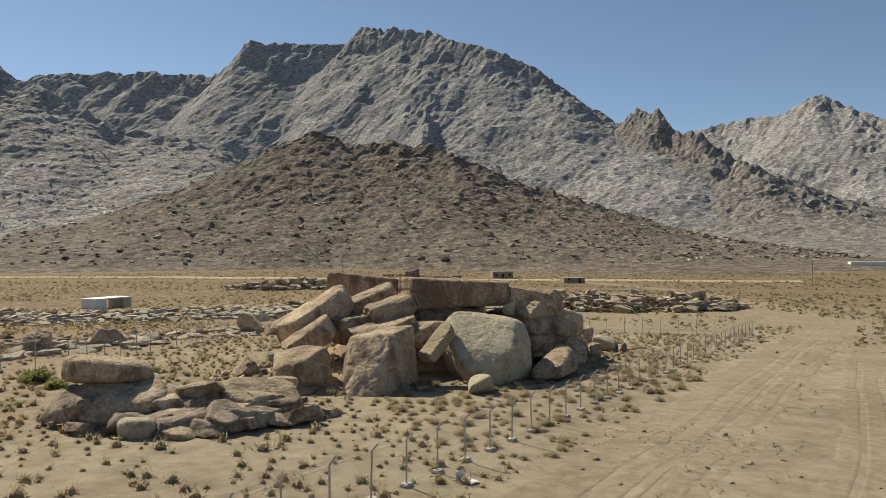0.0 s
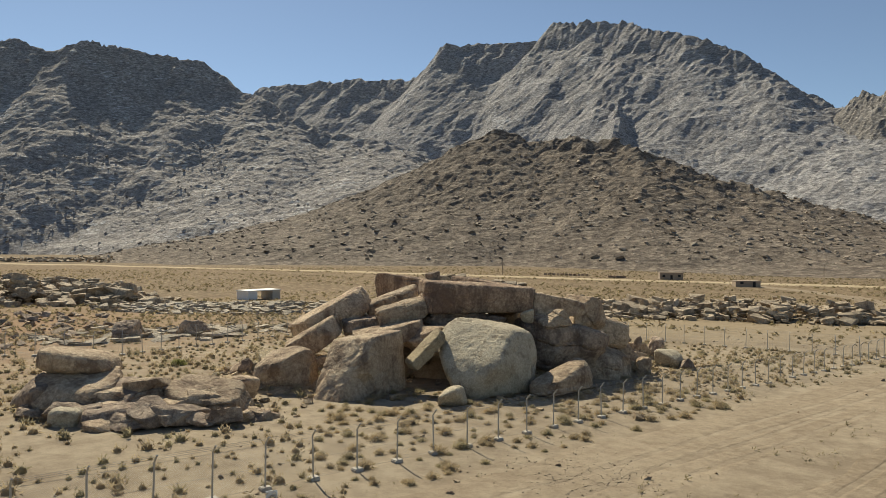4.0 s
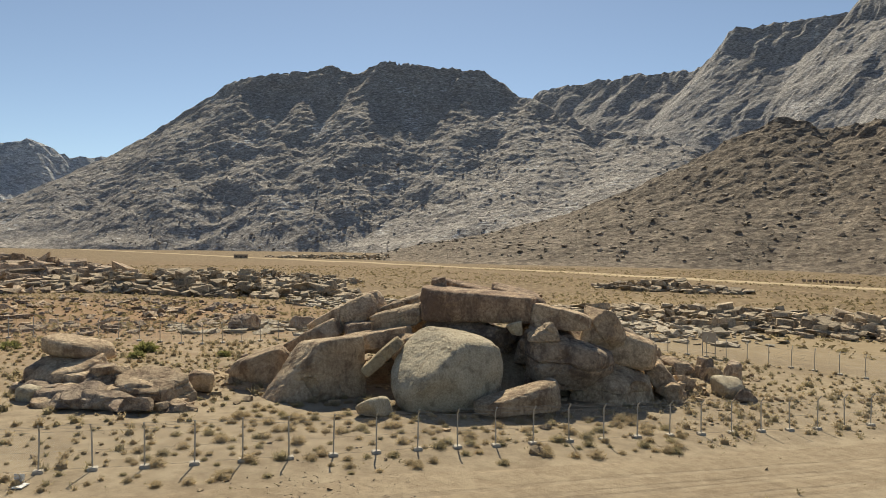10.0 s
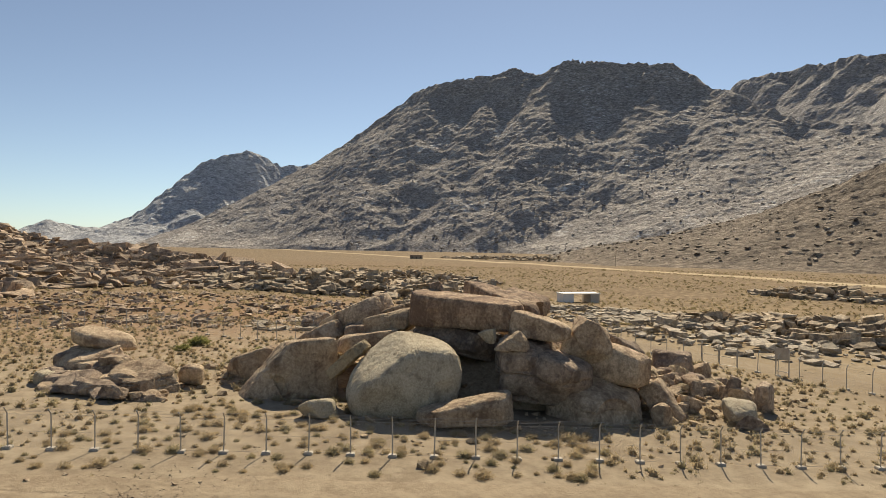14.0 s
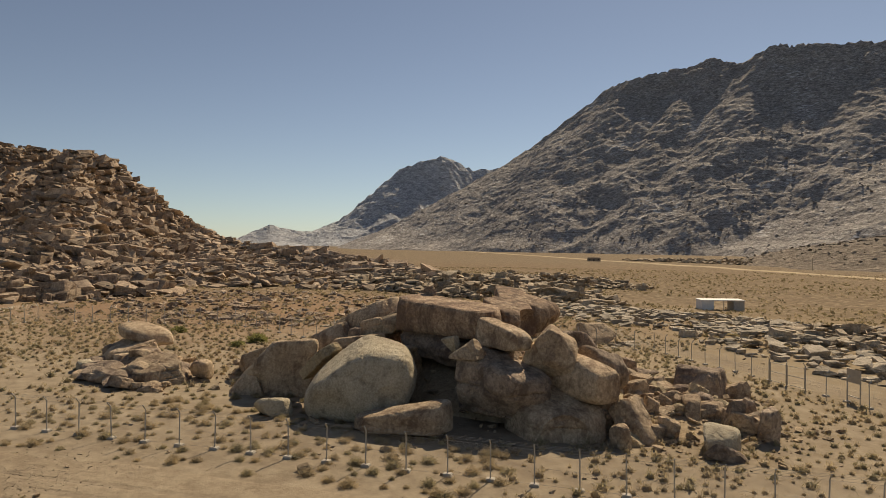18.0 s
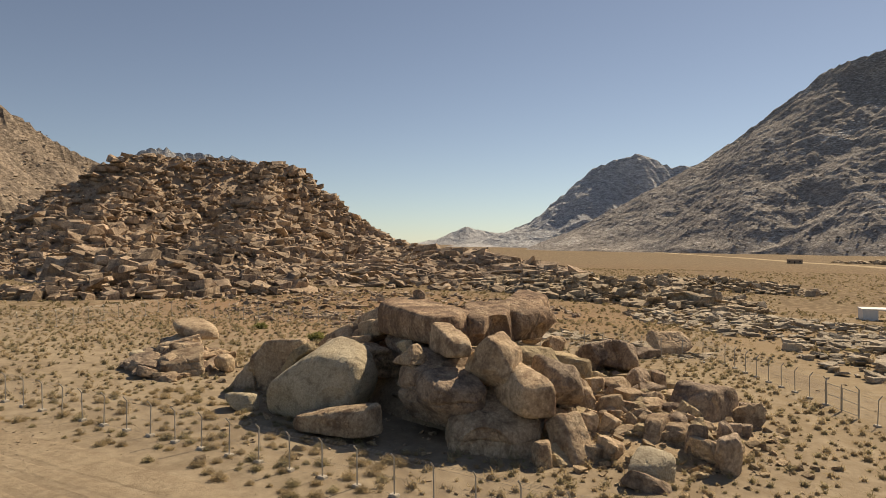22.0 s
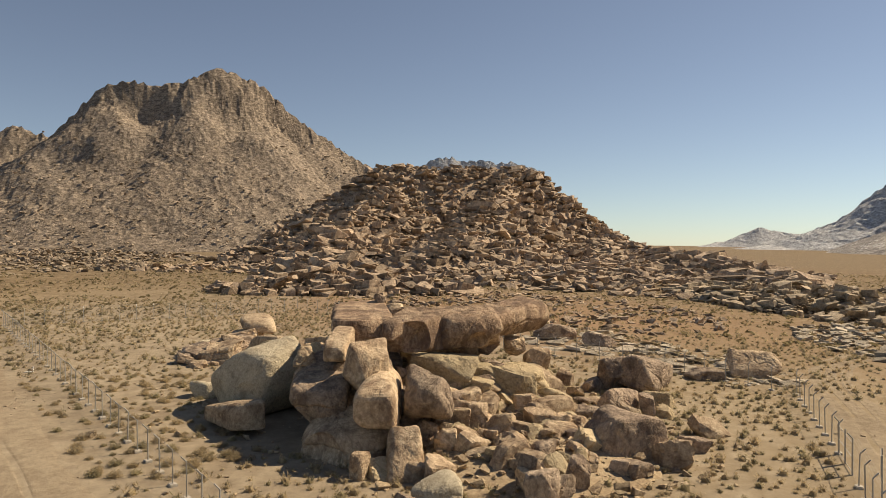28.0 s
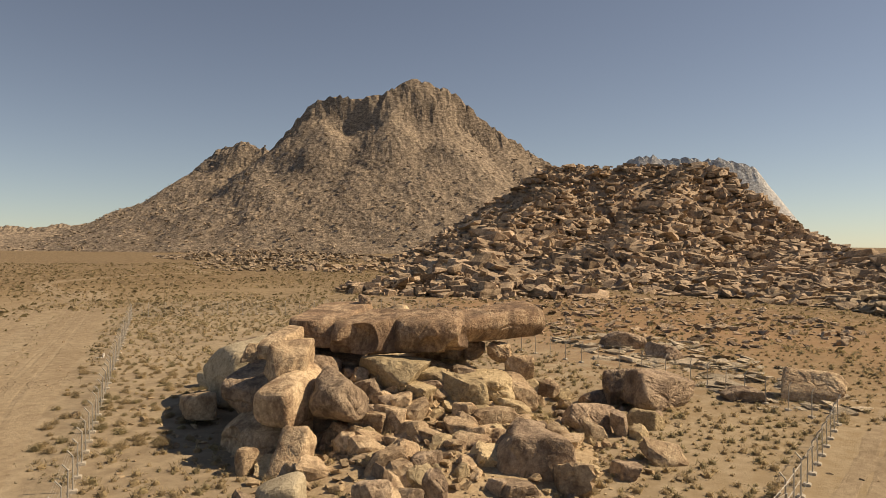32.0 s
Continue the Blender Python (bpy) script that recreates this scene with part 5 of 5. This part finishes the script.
# white board and sheet lying at the fence
sheet_metal = tagged(new("fallen_board"), "small white board leaning at the fence foot", "board")
sheet_metal.matrix_world = pose(4.9, 33.6, ground_at(4.9, 33.6), 0, 0, 40)
bm = bmesh.new()
slab(bm, (0, 0, 0.2), (0.5, 0.05, 0.6), 0.01)
part("panel", bm, WHITE, sheet_metal)
bm = bmesh.new()
slab(bm, (0.3, -0.4, 0.06), (0.5, 0.7, 0.05), 0.01)
part("panel", bm, WHITE, sheet_metal)

# ---- white shed and far buildings ----
shed = tagged(new("shed"), "low white flat-roofed shed with open front", "shed")
shed.matrix_world = pose(-81.5, 171.5, ground_at(-81.5, 171.5) - 0.1, 0, 0, 66)
bm = bmesh.new()
slab(bm, (0, 0, 2.55), (10.4, 5.6, 0.24), 0.03)
part("roof", bm, WHITE, shed)
for at, size in (((-3.6, 0, 1.2), (2.9, 5.2, 2.44)), ((3.8, 0, 1.2), (2.5, 5.2, 2.44))):
    bm = bmesh.new()
    slab(bm, at, size, 0.02)
    part("wall", bm, WHITE if at[0] < 0 else CONCRETE, shed)
bm = bmesh.new()
slab(bm, (0.2, -2.5, 1.2), (0.14, 0.14, 2.44))
part("post", bm, GALV, shed)


def house(label, at, turn, size, wall, openings, parapet=0.3):
    """A small flat-roofed house; near-black front panels paint in the shade of its door and windows."""
    top = tagged(new("house"), label, "house")
    top.matrix_world = pose(at[0], at[1], ground_at(*at), 0, 0, turn)
    w, d, h = size
    bm = bmesh.new()
    slab(bm, (0, 0, h / 2 - 0.3), (w, d, h + 0.6), 0.03)
    part("wall", bm, wall, top)
    bm = bmesh.new()
    slab(bm, (0, 0, h + parapet / 2), (w + 0.2, d + 0.2, parapet), 0.02)
    part("roof", bm, wall, top)
    for k in range(openings):
        x = -w / 2 + w * (k + 0.5) / openings
        tall = k % 3 == 1
        bm = bmesh.new()
        slab(bm, (x, -d / 2 - 0.01, 1.05 if tall else 1.7), (1.0 if tall else 1.2, 0.12, 2.1 if tall else 1.1))
        part("door" if tall else "window", bm, UNLIT_PANEL, top)
    return top


for label, at, turn, size, wall, n in (
        ("small brown roadside house", (25, 342), 8, (10, 6, 3.0), MUD, 3),
        ("low ochre house by the road", (52, 298), 10, (9, 5, 2.0), MUD, 2),
        ("long white low building at the mountain's foot", (-400, 640), 30, (46, 9, 4.2), WHITE, 9),
        ("white block house at the mountain's foot", (-362, 662), 30, (14, 9, 4.4), WHITE, 4),
        ("white block house beside the open shelter", (-338, 672), 30, (18, 9, 4.4), WHITE, 4),
        ("long low ochre building on the plain", (146, 462), -8, (30, 9, 3.6), MUD, 6),
        ("dark low building with flat roof", (220, 524), -8, (28, 9, 4.6), MUD, 6),
        ("white flat-roofed house on the plain", (258, 514), -12, (9, 8, 4.0), WHITE, 2),
        ("white flat-roofed house near the trees", (280, 484), -16, (22, 9, 4.6), WHITE, 4),
        ("distant stone hut beside the road", (-520, 398), 60, (12, 7, 3.4), MUD, 3)):
    house(label, at, turn, size, wall, n)

# loose rows of stone blocks beside the road
for k in range(17):
    x, y = (-32 + 1.9 * k, 344 + 0.5 * k) if k < 11 else (-16 + 1.3 * k, 341)
    bm = bmesh.new()
    slab(bm, (0, 0, 0.55), (1.4, 1.1, 1.1), 0.1)
    ob = tagged(new("stone_block", as_mesh("stone_block", bm, ROCK_RED)), "rust-brown stone block beside the dirt road", "block", "blocks beside the road")
    ob.matrix_world = pose(x, y, ground_at(x, y) - 0.1, 0, 0, 37 * k)

# power poles
for x, y, h in ((143, 281, 9), (-290, 420, 8), (-50, 330, 8), (85, 330, 8)):
    pole = tagged(new("utility_pole"), "thin wooden utility pole with a crossarm", "pole", "utility poles")
    pole.location = (x, y, ground_at(x, y))
    bm = bmesh.new()
    tube(bm, (0, 0, -0.5), (0, 0, h), 0.12, 8)
    part("pole", bm, plain_material("grey_timber", (0.22, 0.18, 0.14), 0.9), pole)
    bm = bmesh.new()
    slab(bm, (0, 0, h - 0.6), (1.8, 0.12, 0.12))
    part("crossarm", bm, GALV, pole)

# ---- desert shrubs ----
def tuft(seed, blades, tall=1.05, thin=0.055):
    """A dry rounded bush: a lumpy cushion of twigs with fine twigs standing out of it every way."""
    rs = np.random.RandomState(seed)
    n = blades
    a, e = rs.uniform(0, 2 * np.pi, n), np.arcsin(rs.uniform(0.0, 1, n))
    d = np.stack([np.cos(a) * np.cos(e), np.sin(a) * np.cos(e), np.sin(e) * tall], -1)
    reach = 0.5 * rs.uniform(0.35, 1.1, n) * (1 + 0.12 * np.sin(3 * a + seed))
    way = d + 0.35 * rs.normal(size=(n, 3))
    way[:, 2] = np.abs(way[:, 2])
    way /= np.linalg.norm(way, axis=1)[:, None]
    side = np.cross(way, rs.normal(size=(n, 3)))
    side /= np.linalg.norm(side, axis=1)[:, None]
    tip = d * reach[:, None]
    start = tip - way * (0.26 * rs.uniform(0.6, 1.4, n))[:, None]
    start[:, 2] = np.maximum(start[:, 2], 0.0)
    w = (thin * rs.uniform(0.6, 1.4, n))[:, None]
    v = np.stack([start - side * w * 0.7, start + side * w * 0.7, tip], 1).reshape(-1, 3)
    f = np.arange(3 * n).reshape(n, 3)
    if blades < 12:
        return v, f
    around, up = 6, (0.0, 0.8)
    core = []
    for k, rise in enumerate(up):
        for j in range(around):
            t = 2 * math.pi * (j + 0.5 * (k % 2)) / around
            r = 0.24 * rs.uniform(0.75, 1.15)
            core.append((r * math.cos(t) * math.cos(rise), r * math.sin(t) * math.cos(rise), max(0.0, r * math.sin(rise)) * tall - (0.05 if k == 0 else 0)))
    core.append((0, 0, 0.25 * tall))
    cf = []
    for k in range(len(up) - 1):
        for j in range(around):
            p, q = k * around + j, k * around + (j + 1) % around
            cf += [(p, q, p + around), (q, q + around, p + around)]
    cf += [((len(up) - 1) * around + j, (len(up) - 1) * around + (j + 1) % around, len(core) - 1) for j in range(around)]
    return np.concatenate([v, np.array(core)]), np.concatenate([f, np.array(cf) + 3 * n])


def inside(x, y, ring):
    hit = np.zeros(len(x), bool)
    for (ax, ay), (bx, by) in zip(ring, ring[1:] + ring[:1]):
        cross = ((ay > y) != (by > y)) & (x < (bx - ax) * (y - ay) / (by - ay + 1e-9) + ax)
        hit ^= cross
    return hit


RING = [(-17.5, 1.0), (46.5, 102.5), (24, 106), (-16.8, 106.4), (-25.6, 92), (-27.5, 81), (-31, 65), (-47, 55.5), (-54, 28.5), (-38, 20)]
rs = np.random.RandomState(23)


def track_distance(x, y, line):
    best = np.full(len(x), 1e9)
    for (ax, ay), (bx, by) in zip(line[:-1], line[1:]):
        t = np.clip(((x - ax) * (bx - ax) + (y - ay) * (by - ay)) / ((bx - ax) ** 2 + (by - ay) ** 2), 0, 1)
        best = np.minimum(best, np.hypot(x - ax - t * (bx - ax), y - ay - t * (by - ay)))
    return best


# pebbles and small stones on the sand
px, py = rs.uniform(-60, 75, 6000), rs.uniform(-40, 118, 6000)
clump = fbm(sheet(px, py) / 11.0 + 40, 3)
near = np.hypot((px - 4) / 17, (py - 74) / 15) < 1.35
keep = (rs.uniform(0, 1, 6000) < 0.45 + 0.9 * clump) | (near & (rs.uniform(0, 1, 6000) < 0.6))
px, py = px[keep], py[keep]
heap("pebbles", "small stones and pebbles strewn on the sand", px, py, mound_z(px, py), 0.07 + 0.42 * rs.uniform(0, 1, len(px)) ** 5, ROCK_TAN, False, 0.7, 25, 71)

px, py = rs.normal(17.2, 2.2, 900), rs.normal(42.8, 2.2, 900)
heap("gravel_patch", "dark grey gravel spilled on the track", px, py, ground_z(px, py), 0.05 + 0.10 * rs.uniform(0, 1, len(px)) ** 2, TAN_STONE, False, 0.7, 25, 72)

gx, gy = np.meshgrid(np.arange(-60, 75, 1.0), np.arange(-30, 118, 1.0))
sx = gx.ravel() + rs.uniform(-0.5, 0.5, gx.size)
sy = gy.ravel() + rs.uniform(-0.5, 0.5, gx.size)
home = inside(sx, sy, RING)
line_out = track_distance(sx, sy, [(-30, -20), (46.5, 102.5), (70, 135)])
thick = fbm(sheet(sx, sy) / 14.0, 3)
chance = np.where(home, 0.74 + 0.7 * thick, np.where(line_out < 3.2, 0.5, 0.0))
far_side = (~home) & (track_distance(sx, sy, [(-14, -8), (34, 73), (66, 130)]) > 12) & (sx > sy * 0.6)
chance = np.where(far_side, 0.2, chance)
west = (~home) & (sx < -16)
chance = np.where(west, 0.42 + 0.6 * thick, chance)
rocky = (np.hypot((sx - 2) / 15, (sy - 73) / 13) < 1) | (np.hypot((sx + 12.5) / 8, (sy - 45) / 4.5) < 1) | (np.hypot((sx - 10) / 12, (sy - 88) / 9) < 0.8)
chance = np.where(rocky, 0.05, chance)
keep = rs.uniform(0, 1, len(sx)) < chance
sx, sy = sx[keep], sy[keep]
ssize = 0.55 + 0.9 * rs.uniform(0, 1, len(sx)) ** 2.0
sz = mound_z(sx, sy) - 0.02
order = np.argsort(np.hypot(sx - 16, sy - 52))
TUFTS = [mesh_from("shrub", *tuft(500 + k, 520, 0.95, 0.017), SHRUB if k % 3 else GREENER) for k in range(9)]
for j, i in enumerate(order[:290]):
    ob = new("shrub", TUFTS[j % 9])
    s = float(ssize[i])
    ob.matrix_world = pose(sx[i], sy[i], sz[i], 0, 0, 40.0 * j) @ Matrix.Diagonal((s, s, s * 0.9, 1))
    tagged(ob, "dry rounded desert shrub on sand", "shrub", "shrubs on the plain")


def shrub_field(label, x, y, z, size, blades, seed, material, thin):
    rs2 = np.random.RandomState(seed)
    vs, fs, base = [], [], 0
    for k in range(6):
        v, f = tuft(seed * 10 + k, blades, 1.05, thin)
        i = np.arange(k, len(x), 6)
        a = rs2.uniform(0, 6.28, len(i))
        w = v[None] * size[i][:, None, None]
        out = np.stack([w[:, :, 0] * np.cos(a)[:, None] - w[:, :, 1] * np.sin(a)[:, None] + x[i][:, None],
                        w[:, :, 0] * np.sin(a)[:, None] + w[:, :, 1] * np.cos(a)[:, None] + y[i][:, None], w[:, :, 2] + z[i][:, None]], -1)
        vs.append(out.reshape(-1, 3))
        fs.append((f[None] + (np.arange(len(i)) * len(v))[:, None, None] + base).reshape(-1, 3))
        base += len(i) * len(v)
    tagged(new("shrub_field", mesh_from("shrub_field", np.concatenate(vs), np.concatenate(fs), material)), label, "shrubs", kind="stuff")


DARKER = twig_material("dusty_olive_shrub", (0.22, 0.18, 0.10))
rest = order[290:]
half = rs.uniform(0, 1, len(rest)) < 0.6
shrub_field("dry tan shrubs scattered over the fenced plain", sx[rest[half]], sy[rest[half]], sz[rest[half]], ssize[rest[half]], 52, 61, SHRUB, 0.044)
shrub_field("grey-green shrubs scattered over the fenced plain", sx[rest[~half]], sy[rest[~half]], sz[rest[~half]], ssize[rest[~half]], 52, 62, GREENER, 0.044)
a, d = rs.uniform(0.1, 4.75, 46000), 50 + 330 * rs.uniform(0, 1, 46000) ** 0.75
fx, fy = 5 + d * np.cos(a), 75 + d * np.sin(a)
ok = (~inside(fx, fy, RING)) & (track_distance(fx, fy, [(-14, -8), (34, 73), (66, 130), (60, 172)]) > 9) & (track_distance(fx, fy, [(150, 215), (62, 250), (-20, 278), (-105, 300), (-420, 358), (-700, 400)]) > 9) & (fbm(sheet(fx, fy) / 40, 3) > -0.25)
fx, fy = fx[ok], fy[ok]
fs2 = 0.5 + 0.9 * rs.uniform(0, 1, len(fx)) ** 2
half = rs.uniform(0, 1, len(fx)) < 0.55
shrub_field("dry shrubs dotting the far plain", fx[half], fy[half], ground_z(fx[half], fy[half]), fs2[half], 6, 63, SHRUB, 0.55)
shrub_field("olive shrubs dotting the far plain", fx[~half], fy[~half], ground_z(fx[~half], fy[~half]), fs2[~half] * 1.1, 6, 64, DARKER, 0.6)

tx, ty = rs.uniform(-40, 110, 26000), rs.uniform(-40, 190, 26000)
verge = track_distance(tx, ty, [(-12, -12), (18.5, 35.8), (34.5, 59.2), (52, 88), (60, 104)])
wheels = np.minimum(track_distance(tx, ty, [(-22, -22), (14, 36), (27, 57), (40, 78), (54, 100), (63, 111), (69, 158), (77, 229)]), track_distance(tx, ty, [(-22, -40), (8, 10), (28, 40), (48, 77), (62, 98), (76, 130)]))
patchy = fbm(sheet(tx, ty) / 6 + 90, 3)
ok = (~inside(tx, ty, RING)) & (tx > ty * 0.62 - 22) & (wheels > 1.6) & ((verge < 2.2) & (patchy > -0.05) | (wheels > 3.5) & (patchy > 0.12))
tx, ty = tx[ok][:3600], ty[ok][:3600]
shrub_field("small dry grass tufts beside the wheel tracks", tx, ty, ground_z(tx, ty), 0.2 + 0.55 * rs.uniform(0, 1, len(tx)) ** 2.2, 11, 65, GREENER, 0.09)

# larger green bushes and a few trees by the houses
LEAF = twig_material("acacia_leaf", (0.24, 0.235, 0.09))
BUSH = mesh_from("bush", *tuft(900, 700, 0.9, 0.05), LEAF)
for x, y, s, label in ((-29.5, 57.5, 3.2, "large olive-green desert bush"), (-26.5, 55.0, 2.2, "broad dusty green desert bush"), (-40, 48, 2.6, "rounded green bush by the fence"),
                       (-22, 62, 1.8, "low olive-green bush on sand"), (262, 520, 7.0, "dark green tree beside far houses"), (272, 512, 8.0, "dark round tree beside far houses"), (298, 480, 8.0, "dark green tree by the white house")):
    ob = new("bush", BUSH)
    ob.matrix_world = pose(x, y, ground_at(x, y) - 0.05, 0, 0, 31 * x) @ Matrix.Diagonal((s, s, s * 0.85, 1))
    tagged(ob, label, "bush")
